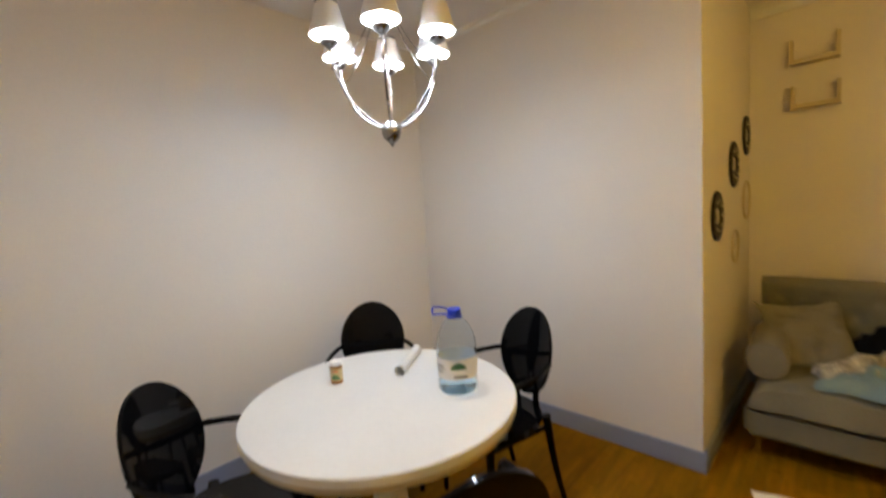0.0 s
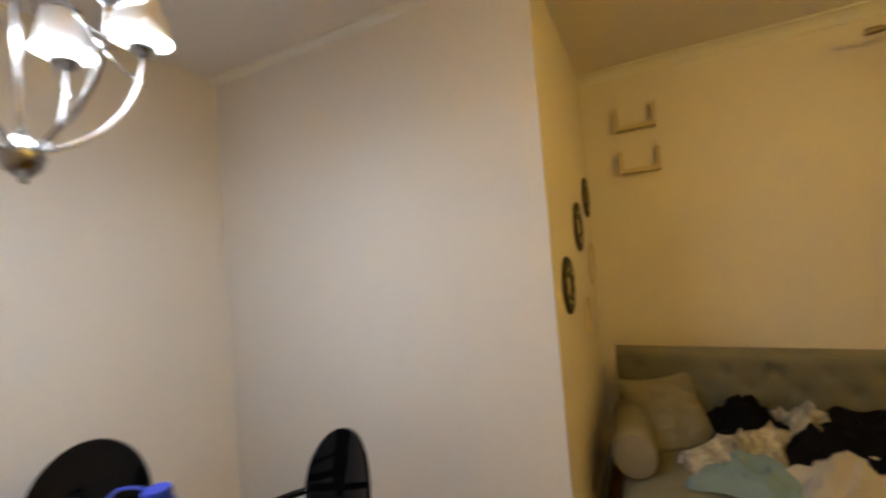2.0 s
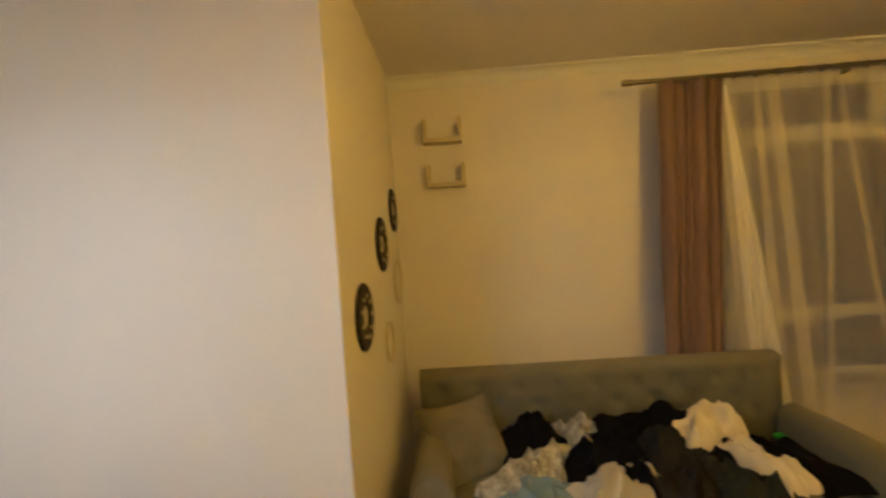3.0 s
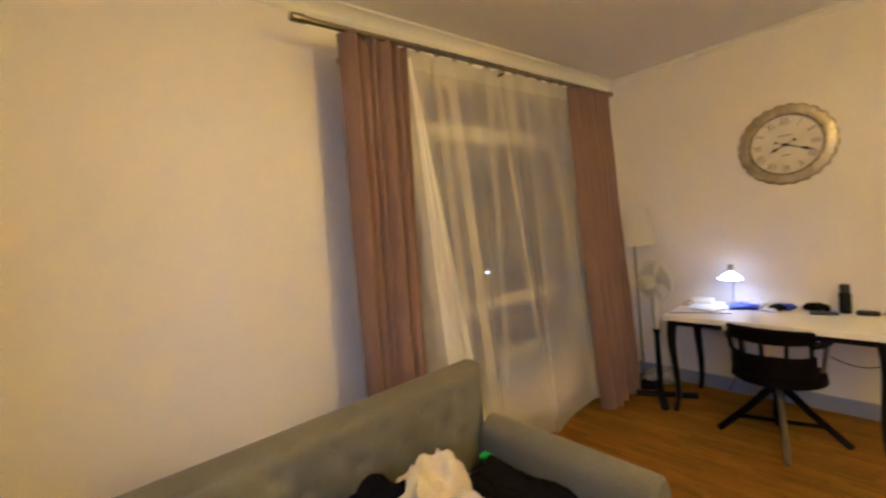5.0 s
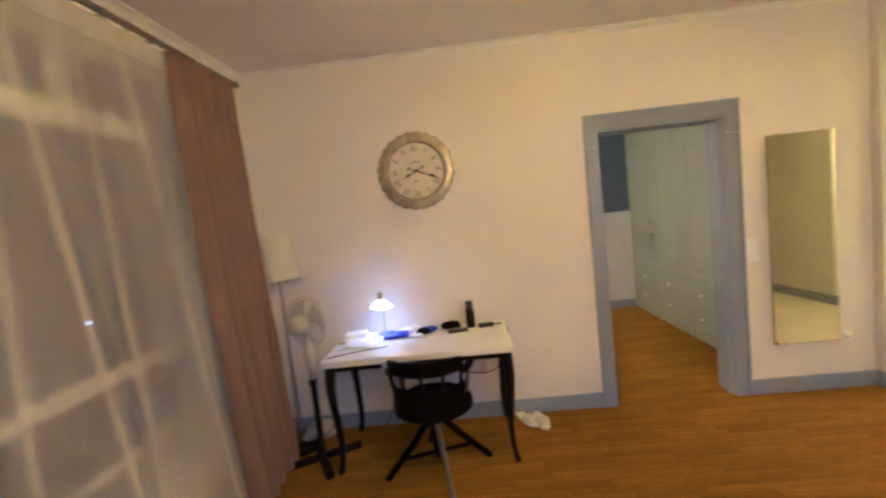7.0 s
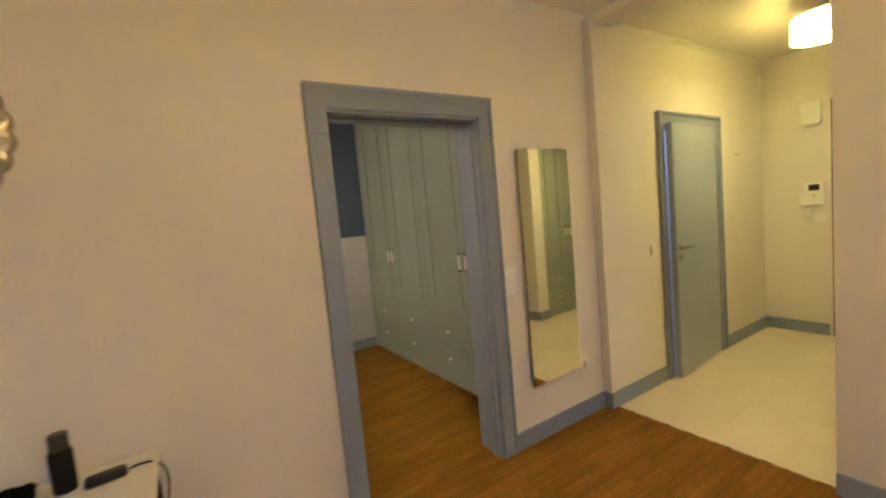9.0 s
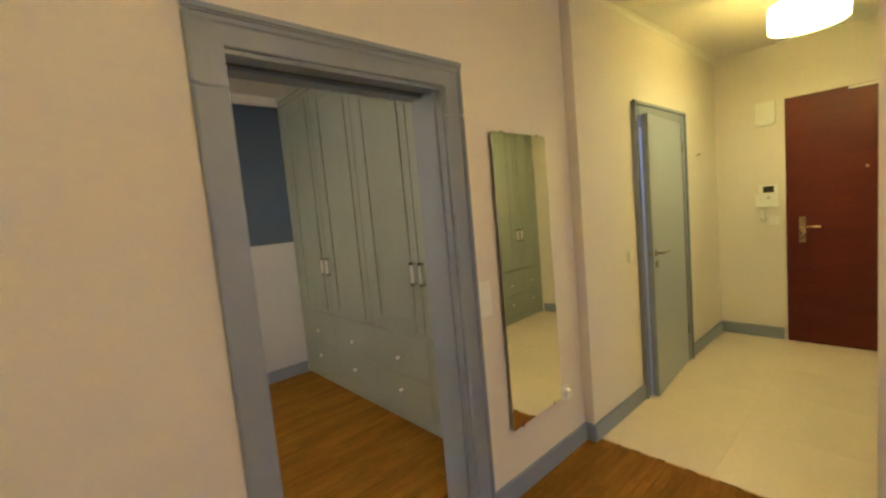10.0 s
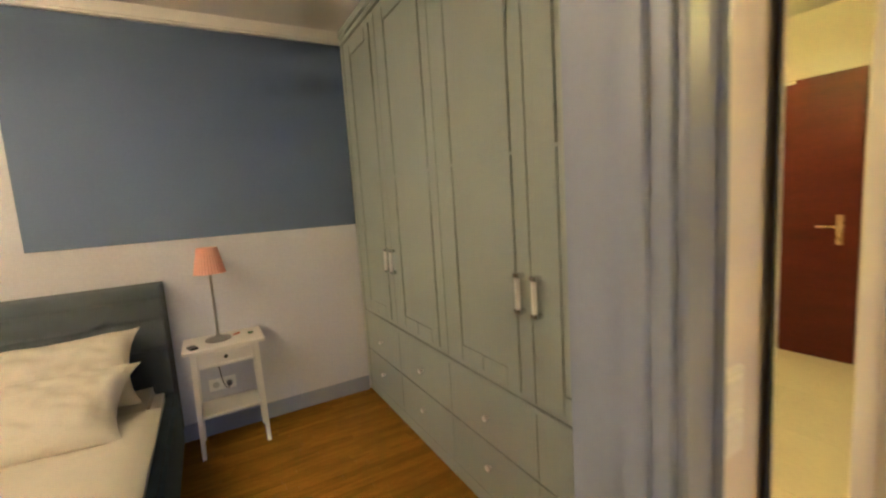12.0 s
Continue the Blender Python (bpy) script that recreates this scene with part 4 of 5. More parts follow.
def drape(name, ya, yb, yc, yd, x, z0, folds, depth, mat, label, category, seed=0.0, ease=1.0):
    """A pleated curtain: ya to yb at the top, yc to yd at the foot; round pleats with narrow valleys between."""
    t = thing(name, pose(0, 0, 0), label, category)
    top = ROD_Z - 0.005

    def at(u, v):
        k = v ** ease
        y = (ya + (yb - ya) * u) * (1 - k) + (yc + (yd - yc) * u) * k
        ph = math.pi * (folds * u + 0.55 * noise.noise(Vector((u * 3.4 + seed, v * 0.9, seed))) + 0.12 * noise.noise(Vector((u * 8 + seed, v * 2.2, seed)))) + seed
        amp = depth * (0.45 + 0.65 * k) * (0.8 + 0.7 * noise.noise(Vector((u * folds * 0.7, seed, v * 0.6))))
        pleat = 1.0 - 2.0 * abs(math.cos(ph)) ** 1.7
        crimp = 0.010 * math.sin(ph * 3.1 + 2 * v) * math.exp(-9 * v)
        wob = 0.012 * noise.noise(Vector((u * 9 + seed, v * 5, 3))) + 0.007 * noise.noise(Vector((u * 24 + seed, v * 2.0, 7)))
        return Vector((x - amp * pleat + wob + crimp, y + 0.45 * amp * math.sin(2 * ph), top - (top - z0 + 0.012 * math.sin(ph)) * v))
    part("cloth", sheet(220, 44, at), mat, t, "", True)
    return t


drape("curtain", 0.315, -0.045, 0.405, 0.110, 4.96, 0.02, 5.4, 0.078, CURTAIN, "dusty rose velvet curtain hanging in deep folds", "curtain", 0.4)
drape("curtain", -1.44, -2.03, -1.63, -2.08, 4.945, 0.012, 6.0, 0.055, CURTAIN, "dusty rose velvet curtain gathered by the corner", "curtain", 2.2, 1.4)


def sheer():
    """Voile whose slanting folds are real overlaps of the cloth: each is a narrow S that lays three layers over one another."""
    t = thing("sheer_curtain", pose(0, 0, 0), "translucent white voile curtain with slanting folds", "curtain")
    top = ROD_Z - 0.03
    # folds: place along the rod, place at the foot, overlap at the top and at the foot
    FOLDS = ((-0.05, -0.15, 0.05, 0.15), (-0.085, -0.27, 0.06, 0.22), (-0.25, -0.325, 0.045, 0.07), (-0.345, -0.475, 0.07, 0.085), (-0.655, -0.555, 0.05, 0.055),
             (-0.735, -1.035, 0.045, 0.06), (-0.985, -1.075, 0.035, 0.045), (-1.20, -1.555, 0.04, 0.055))
    A0, A1, B0, B1 = -0.03, 0.10, -1.52, -1.78
    knots = [(0.0, A0, A1)] + [((a - A0) / (B0 - A0), a, b) for a, b, _, _ in FOLDS] + [(1.0, B0, B1)]

    def line(g, v):
        for (g0, a0, b0), (g1, a1, b1) in zip(knots, knots[1:]):
            if g <= g1:
                k = (g - g0) / (g1 - g0)
                return (a0 + (a1 - a0) * k) * (1 - v) + (b0 + (b1 - b0) * k) * v
        return B0 * (1 - v) + B1 * v
    W = 0.0075
    steps = sorted(set([round(k / 170, 5) for k in range(171)] + [round(kn[0] + W * q / 7, 5) for kn in knots[1:-1] for q in range(-22, 23)]))
    steps = [g for g in steps if 0 <= g <= 1]

    def at(i, v):
        g = steps[round(i * (len(steps) - 1))]
        y, x = line(g, v), 4.99 + 0.015 * v
        for (gc, _, _), (_, _, o0, o1) in zip(knots[1:-1], FOLDS):
            q = (g - gc) / W
            if abs(q) < 4:
                e = q * math.exp(-q * q)
                o = o0 + (o1 - o0) * v
                y += 1.55 * o * e
                x -= (0.005 + 0.05 * o) * math.exp(-q * q * 0.6) * (0.4 + 0.6 * v) + 0.010 * e
        x += 0.006 * math.sin(2 * math.pi * (g * 9 + 0.3 * noise.noise(Vector((g * 3, v, 5)))))
        x += 0.025 * noise.noise(Vector((g * 2.3, v * 1.6, 8))) * v
        low = 0.055 + 0.035 * math.sin(g * 17 + 1.2) + 0.05 * g * g
        return Vector((x, y, top - (top - low) * v))
    # the leading edge lies folded over itself, widening towards the foot

    def edge(u, v):
        k = 0.05 + 0.95 * v
        y0, y1 = -0.045 - 0.10 * v, -0.062 - 0.315 * v ** 0.95
        ripple = 0.010 * math.sin(u * 15 + 2.5 * v) + 0.014 * noise.noise(Vector((u * 3, v * 1.4, 21)))
        return Vector((4.962 + 0.01 * v + ripple * k, y0 + (y1 - y0) * u + 0.006 * math.sin(u * 15 + 1) * k, top - 0.02 - (top - 0.11) * v))
    part("folded_edge", sheet(36, 40, edge), SHEERFOLD, t, "doubled leading edge of the voile", True)
    part("voile", sheet(len(steps) - 1, 40, at), SHEER, t, "", True)

    def head(u, v):
        p = at(round(u * (len(steps) - 1)) / (len(steps) - 1), 0.0)
        return Vector((p.x - 0.006, p.y, top + 0.018 + 0.016 * abs(math.sin(u * math.pi * 9)) * (1 - v) - 0.085 * v))
    part("heading", sheet(len(steps) - 1, 3, head), SHEERHEAD, t, "gathered heading tape", True)


sheer()

# ---- desk corner ----


def desk():
    t = thing("desk", pose(0, 0, 0), "white desk top on curved black wooden legs", "desk")
    part("desktop", boxes((3.425, -2.49, 0.700, 4.600, -1.895, 0.738), bevel=0.004), WHITELAC, t, "white lacquered top")
    part("apron", boxes((3.50, -1.965, 0.655, 4.525, -1.945, 0.700), bevel=0.002), BLACKLAC, t)
    for x, y, s, f in ((4.55, -1.955, 1, 1), (3.475, -1.955, -1, 1), (4.55, -2.44, 1, -1), (3.475, -2.44, -1, -1)):
        pts = bezier((x, y, 0.70), (x + 0.05 * s, y + 0.045 * f, 0.50), (x - 0.045 * s, y - 0.03 * f, 0.20), (x + 0.02 * s, y + 0.02 * f, 0.0), 18)
        rad = [0.038 - 0.023 * (k / 18) ** 0.7 + (0.004 if k > 16 else 0) for k in range(19)]
        part("leg", tube(pts, rad, 10), BLACKLAC, t, "curved black leg", True)


desk()


def desk_chair():
    """Dark wooden swivel armchair on a four-legged foot, its back towards +y."""
    t = thing("swivel_chair", pose(3.935, -1.90, 0, 0, 0, -6), "dark wooden swivel armchair with slatted bow back", "chair")
    for a in (22, 112, 202, 292):
        d = Vector((math.cos(radians(a)), math.sin(radians(a)), 0))
        z = Vector((0, 0, 1))
        w = WORNWOOD if a == 112 else DARKWOOD
        part("leg", tube([d * 0.03 + z * 0.345, d * 0.15 + z * 0.20, d * 0.325 + z * 0.018], [0.024, 0.022, 0.020], 8, flat=0.75), w, t, "worn wooden leg" if a == 112 else "", True)
        part("stretcher", tube([d * 0.02 + z * 0.125, d * 0.205 + z * 0.125], 0.014, 8), DARKWOOD, t, "", True)
    part("spindle", lathe([(0.001, 0.10), (0.028, 0.10), (0.03, 0.34), (0.055, 0.36), (0.075, 0.40), (0.001, 0.40)], 20), DARKWOOD, t, "", True)

    def seat(u, v):
        r, a = max(u, 0.002), 2 * math.pi * v
        return Vector((0.235 * r * math.cos(a), 0.225 * r * math.sin(a), 0.455 + 0.012 * r ** 3 - 0.004))
    bm = sheet(8, 36, seat)
    bmesh.ops.remove_doubles(bm, verts=bm.verts, dist=0.001)
    bmesh.ops.solidify(bm, geom=list(bm.faces), thickness=0.045)
    part("seat", bm, DARKWOOD, t, "", True)
    for a0 in (-28, 148):
        bow = [Vector((0.245 * math.cos(radians(q)), 0.235 * math.sin(radians(q)), 0.672)) for q in range(a0, a0 + 61, 6)]
        part("armrest", tube(bow, 0.017, 8, flat=1.5), WORNWOOD if a0 < 0 else DARKWOOD, t, "", True)
    # crest rail over the bow

    def crest(u, v):
        q = radians(26 + 128 * u)
        return Vector((0.25 * math.cos(q), 0.24 * math.sin(q) + 0.012 * v, 0.680 + v * (0.092 - 0.022 * (2 * u - 1) ** 2)))
    part("crest_rail", sheet(24, 4, crest, 0.022), DARKWOOD, t, "", True)

    def lower(u, v):
        q = radians(22 + 136 * u)
        return Vector((0.236 * math.cos(q), 0.226 * math.sin(q), 0.47 + v * 0.13))
    part("back_panel", sheet(24, 4, lower, 0.014), DARKWOOD, t, "", True)
    for q in (32, 62, 90, 118, 148):
        c, s = math.cos(radians(q)), math.sin(radians(q))
        part("slat", tube([(0.238 * c, 0.228 * s, 0.60), (0.246 * c, 0.236 * s, 0.70)], 0.011, 8, flat=1.6), DARKWOOD, t, "", True)
    for q in (-22, 202):
        c, s = math.cos(radians(q)), math.sin(radians(q))
        part("arm_post", tube([(0.215 * c, 0.205 * s, 0.46), (0.243 * c, 0.233 * s, 0.67)], 0.012, 8), WORNWOOD, t, "", True)


desk_chair()


def floor_lamp():
    t = thing("floor_lamp", pose(4.962, -2.30, 0), "slim nickel floor lamp, dark base, ivory shade, switched off", "floor lamp")
    part("base", lathe([(0.001, 0), (0.14, 0), (0.14, 0.012), (0.11, 0.022), (0.03, 0.030), (0.012, 0.042), (0.001, 0.042)], 36), BLACKGLOSS, t, "", True)
    part("pole", lathe([(0.001, 0.03), (0.009, 0.03), (0.009, 1.30), (0.001, 1.30)], 14), NICKEL, t, "", True)
    part("shade", open_lathe([(0.168, 1.232), (0.120, 1.535)], 48), FLOORSHADE, t, "ivory cloth shade", True)
    part("spider", tube([(-0.150, 0, 1.33), (0.150, 0, 1.33)], 0.002, 6), NICKEL, t)


floor_lamp()


def fan():
    t = thing("pedestal_fan", pose(4.745, -2.115, 0), "white pedestal fan on black cross foot, at rest", "fan")
    for a in (28, 118):
        d = Vector((math.cos(radians(a)), math.sin(radians(a)), 0))
        part("foot", tube([-d * 0.26 + Vector((0, 0, 0.022)), d * 0.26 + Vector((0, 0, 0.022))], 0.022, 8, flat=1.4), RUBBER, t, "", True)
    part("pole", lathe([(0.001, 0.02), (0.030, 0.025), (0.022, 0.05), (0.020, 0.52), (0.026, 0.525), (0.026, 0.56), (0.001, 0.56)], 18), RUBBER, t, "", True)
    part("column", lathe([(0.001, 0.55), (0.014, 0.55), (0.014, 0.62), (0.028, 0.66), (0.032, 0.75), (0.022, 0.84), (0.001, 0.85)], 18), FANPLASTIC, t, "", True)
    head = pose(0, 0, 0.95, 0, 90, 248)
    part("motor", place(lathe([(0.001, -0.13), (0.03, -0.13), (0.055, -0.11), (0.058, -0.03), (0.03, -0.005), (0.001, 0.0)], 24), head), FANPLASTIC, t, "", True)
    part("neck", boxes((-0.035, -0.03, 0.84, 0.06, 0.03, 0.90), bevel=0.012), FANPLASTIC, t, "", True)
    for k in range(40):
        a = 2 * math.pi * k / 40
        c, s = math.cos(a), math.sin(a)
        part("wire", place(tube([(0.028 * c, 0.028 * s, 0.062), (0.11 * c, 0.11 * s, 0.060), (0.155 * c, 0.155 * s, 0.040), (0.162 * c, 0.162 * s, 0.015), (0.150 * c, 0.150 * s, -0.010), (0.05 * c, 0.05 * s, -0.025)], 0.0011, 4), head), GREYPLASTIC, t)
    part("cage_ring", place(lathe([(0.158, 0.012), (0.166, 0.012), (0.166, 0.020), (0.158, 0.020)], 48), head), GREYPLASTIC, t)
    part("badge", place(lathe([(0.001, 0.060), (0.030, 0.060), (0.028, 0.066), (0.001, 0.067)], 24), head), FANPLASTIC, t)
    for k in range(3):
        def blade(u, v, k=k):
            a = 2 * math.pi * k / 3 + (v - 0.5) * (1.1 + 0.5 * u) + 0.3 * u
            r = 0.03 + 0.115 * u
            return Vector((r * math.cos(a), r * math.sin(a), 0.018 + 0.022 * (v - 0.5)))
        part("blade", place(sheet(8, 8, blade, 0.002), head), GREYPLASTIC, t, "", True)


fan()


def desk_lamp():
    t = thing("desk_lamp", pose(4.285, -2.41, 0.738), "small desk lamp with bright cool-white light, on", "desk lamp")
    part("base", lathe([(0.001, 0), (0.055, 0), (0.055, 0.010), (0.012, 0.016), (0.001, 0.016)], 28), NICKEL, t, "", True)
    part("stem", tube(bezier((0, 0, 0.012), (0.01, -0.02, 0.10), (-0.015, -0.03, 0.26), (0, 0.02, 0.275)), 0.0045, 8), NICKEL, t, "", True)
    part("shade", place(open_lathe([(0.082, -0.050), (0.078, -0.030), (0.040, 0.0), (0.018, 0.014)], 48, wave=lambda a: 1 + 0.03 * math.cos(8 * a)), pose(0, 0.03, 0.245, 16)), SHADE, t, "glowing white glass shade", True)
    part("cap", place(lathe([(0.001, 0.010), (0.019, 0.010), (0.015, 0.030), (0.019, 0.046), (0.018, 0.066), (0.001, 0.068)], 20), pose(0, 0.03, 0.245, 16)), NICKEL, t)
    part("bulb", place(lathe([(0.001, -0.058), (0.040, -0.052), (0.064, -0.040), (0.040, -0.022), (0.001, -0.02)], 24), pose(0, 0.03, 0.245, 16)), DESKBULB, t, "lit bulb", True)


desk_lamp()
t = thing("plastic_bag", pose(4.86, -2.40, 0.055, 0, 0, 20), "crumpled pale plastic bag on the floor by the lamp", "bag")
part("film", cushion(0.26, 0.16, 0.11, crease=0.05, seed=41, n=26), BAGFILM, t, "", True)
DT = 0.738


def flat_thing(name, x, y, z, w, d, h, turn, mat, label, cat, bevel=0.003, group=""):
    t = thing(name, pose(x, y, z, 0, 0, turn), label, cat, group)
    part("body", boxes((-w / 2, -d / 2, 0, w / 2, d / 2, h), bevel=bevel), mat, t, "", True)
    return t


flat_thing("paper_stack", 4.46, -2.28, DT, 0.24, 0.30, 0.006, 12, PAPER, "stack of white papers on the desk", "paper", 0.001)
flat_thing("notebook", 4.40, -2.18, DT + 0.006, 0.21, 0.15, 0.008, -18, LABEL, "thin pale notebook under the desk lamp", "notebook", 0.001)
flat_thing("tissue_box", 4.49, -2.38, DT + 0.006, 0.15, 0.10, 0.035, 6, WHITEPLASTIC, "low white box on the desk", "box", 0.004)
flat_thing("wooden_box", 4.555, -2.30, DT, 0.05, 0.16, 0.028, 0, CREAMEDGE, "small pale wooden box on the desk", "box", 0.003)
t = thing("blue_pouch", pose(4.19, -2.30, DT + 0.018, 0, 0, 8), "bright blue cloth pouch on the desk", "pouch")
part("cloth", cushion(0.19, 0.13, 0.034, crease=0.012, seed=3), BLUEPLASTIC, t, "", True)
t = thing("blue_case", pose(3.965, -2.33, DT + 0.022, 0, 0, 52), "blue and red case lying on the desk", "case")
part("body", cushion(0.14, 0.07, 0.05, crease=0.008, seed=6), BLUEPLASTIC, t, "", True)
part("end_flap", place(cushion(0.07, 0.085, 0.058, crease=0.01, seed=8), pose(0.05, 0, 0.002)), CL_BLACK, t, "black end flap", True)
part("strap", tube(bezier((-0.05, -0.03, -0.015), (-0.02, -0.07, -0.02), (0.04, -0.06, -0.02), (0.07, -0.02, -0.015)), 0.004, 8), ORANGE, t, "red strap", True)
t = thing("white_cloth", pose(4.10, -2.40, DT + 0.012, 0, 0, 20), "crumpled white cloth on the desk", "cloth")
part("cloth", cushion(0.17, 0.11, 0.05, crease=0.03, seed=13), PAPER, t, "", True)
t = thing("crumpled_paper", pose(4.03, -2.28, DT + 0.008, 0, 0, -30), "crumpled white paper on the desk", "paper")
part("page", cushion(0.14, 0.09, 0.02, crease=0.02, seed=19), PAPER, t, "", True)
t = thing("black_gloves", pose(3.81, -2.415, DT + 0.016, 0, 0, 10), "dark crumpled glove on the desk", "glove")
part("cloth", cushion(0.15, 0.08, 0.042, crease=0.026, seed=23), CL_BLACK, t, "", True)
flat_thing("phone", 3.76, -2.31, DT, 0.14, 0.07, 0.010, 14, BLACKPLASTIC, "black mobile phone on the desk", "phone", 0.003)
flat_thing("power_adapter", 3.56, -2.36, DT, 0.11, 0.045, 0.028, 8, BLACKPLASTIC, "black power adapter on the desk", "adapter", 0.006)
t = thing("spray_can", pose(3.665, -2.39, DT), "dark cylindrical can on the desk", "can")
part("can", lathe([(0.001, 0), (0.030, 0), (0.031, 0.004), (0.031, 0.125), (0.026, 0.135), (0.001, 0.135)], 24), CL_GREY, t, "", True)
part("cap", lathe([(0.001, 0.13), (0.026, 0.13), (0.026, 0.18), (0.022, 0.186), (0.001, 0.186)], 24), BLACKPLASTIC, t, "black cap", True)
t = thing("hanging_cloth", pose(4.185, -1.89, 0.66), "white cloth hanging over the desk edge", "cloth")
part("cloth", place(cushion(0.065, 0.11, 0.03, crease=0.012, seed=31), pose(0, 0.010, 0.03, 80)), PAPER, t, "", True)
t = thing("power_cable", pose(0, 0, 0), "thin black cable looping behind the desk", "cable")
part("cord", tube(bezier((3.50, -2.37, DT + 0.012), (3.36, -2.40, DT + 0.03), (3.40, -2.50, 0.55), (3.46, -2.50, 0.42)) + bezier((3.46, -2.50, 0.42), (3.55, -2.49, 0.33), (3.66, -2.44, 0.36), (3.74, -2.36, 0.44))[1:], 0.0035, 6), RUBBER, t, "", True)
t = thing("lamp_cable", pose(0, 0, 0), "thin dark lamp cable hanging to the floor", "cable")
part("cord", tube(bezier((4.30, -2.492, DT + 0.004), (4.26, -2.51, 0.6), (4.22, -2.50, 0.30), (4.38, -2.50, 0.012)), 0.003, 6), RUBBER, t, "", True)
t = thing("charging_cable", pose(0, 0, DT), "thin cable lying across the desk", "cable")
part("cord", tube(bezier((4.58, -1.96, 0.004), (4.50, -2.00, 0.004), (4.40, -2.05, 0.004), (4.22, -2.10, 0.004)), 0.0025, 6), RUBBER, t, "", True)


def slipper(x, y, z, rx, rz, ry=0):
    t = thing("slipper", pose(x, y, z, rx, ry, rz), "white slipper lying by the wall", "slipper", "pair of white slippers")
    def sole(u, v):
        a = 2 * math.pi * v
        w = 0.043 + 0.010 * math.cos(a)
        return Vector((0.132 * u * math.cos(a), w * u * math.sin(a), 0.0))
    bm = sheet(4, 28, sole)
    bmesh.ops.remove_doubles(bm, verts=bm.verts, dist=0.0008)
    bmesh.ops.solidify(bm, geom=list(bm.faces), thickness=0.018)
    part("sole", bm, WHITEPLASTIC, t, "", True)
    part("upper", sheet(12, 12, lambda u, v: Vector((0.02 + 0.095 * u, 0.052 * math.cos(math.pi * v) * math.sqrt(max(0.05, 1 - (0.15 + 0.75 * u) ** 2)), 0.003 + 0.032 * math.sin(math.pi * v) * math.sqrt(max(0.02, 1 - (0.1 + 0.88 * u) ** 2)))), 0.004), SHEET, t, "white cloth upper", True)


slipper(3.238, -2.385, 0.020, 0, 98)
slipper(3.338, -2.425, 0.020, 0, 116)


def wall_clock():
    t = thing("wall_clock", pose(3.945, YS, 1.884, 90, 0, 180), "large round clock with scalloped champagne rim", "clock")
    R = 0.278
    rim = lambda a: 1 + 0.040 * abs(math.sin(12 * a)) - 0.026
    part("rim", lathe([(0.001, 0.0), (R, 0.0), (R, 0.014), (R * 0.97, 0.028), (R * 0.86, 0.038), (R * 0.765, 0.034), (R * 0.74, 0.022), (R * 0.735, 0.012), (0.001, 0.011)], 144, wave=rim), CLOCKRIM, t, "", True)
    for k in range(24):
        a = 2 * math.pi * (k + 0.5) / 24
        part("gadroon", place(lathe([(0.001, 0.0), (0.010, 0.001), (0.014, 0.006), (0.010, 0.012), (0.001, 0.013)], 12, sx=1.25), pose(R * 0.93 * math.cos(a), R * 0.93 * math.sin(a), 0.022, 0, 0, math.degrees(a))), CLOCKRIM, t, "", True)
    dial = part("dial", lathe([(0.001, 0.010), (R * 0.735, 0.010), (R * 0.735, 0.014), (0.001, 0.014)], 72), CLOCKFACE, t, "aged pale dial")
    part("dial_ring", lathe([(R * 0.715, 0.014), (R * 0.735, 0.014), (R * 0.735, 0.0165), (R * 0.715, 0.0165)], 72), FADED, dial)
    for k, w in enumerate(("XII", "I", "II", "III", "IIII", "V", "VI", "VII", "VIII", "IX", "X", "XI")):
        a = 90 - 30 * k
        r = R * 0.575
        text(w, 0.072, pose(r * math.cos(radians(a)), r * math.sin(radians(a)), 0.0148, 0, 0, a - 90) @ Matrix.Diagonal((0.62, 1, 1, 1)), FADED, dial, "numeral")
    part("maker_mark", boxes((-0.04, 0.060, 0.0142, 0.04, 0.066, 0.0148)), FADED, dial)
    part("maker_mark", boxes((-0.022, -0.075, 0.0142, 0.022, -0.069, 0.0148)), FADED, dial)

    def hand(angle, length, w, z, nm):
        bm = bmesh.new()
        pts = [(-0.055, -0.007), (-0.045, 0.0), (-0.02, 0.003), (0.0, 0.006), (length * 0.5, 0.003), (length * 0.62, w), (length * 0.80, 0.004), (length, 0.0)]
        up = [bm.verts.new((x, abs(y), z)) for x, y in pts]
        dn = [bm.verts.new((x, -abs(y) - 0.0004, z)) for x, y in reversed(pts)]
        bm.faces.new(up + dn)
        bmesh.ops.solidify(bm, geom=list(bm.faces), thickness=0.002)
        lathe([(0.001, z - 0.001), (0.010, z - 0.001), (0.010, z + 0.0014), (0.001, z + 0.0014)], 14, (-0.056, 0, 0), bm=bm)
        part(nm, place(bm, pose(0, 0, 0, 0, 0, angle)), INK, dial)
    hand(90 - 112, 0.185, 0.011, 0.020, "minute_hand")
    hand(90 - 243, 0.105, 0.013, 0.018, "hour_hand")
    part("hub", lathe([(0.001, 0.014), (0.012, 0.014), (0.010, 0.024), (0.001, 0.025)], 18), INK, dial, "", True)


wall_clock()

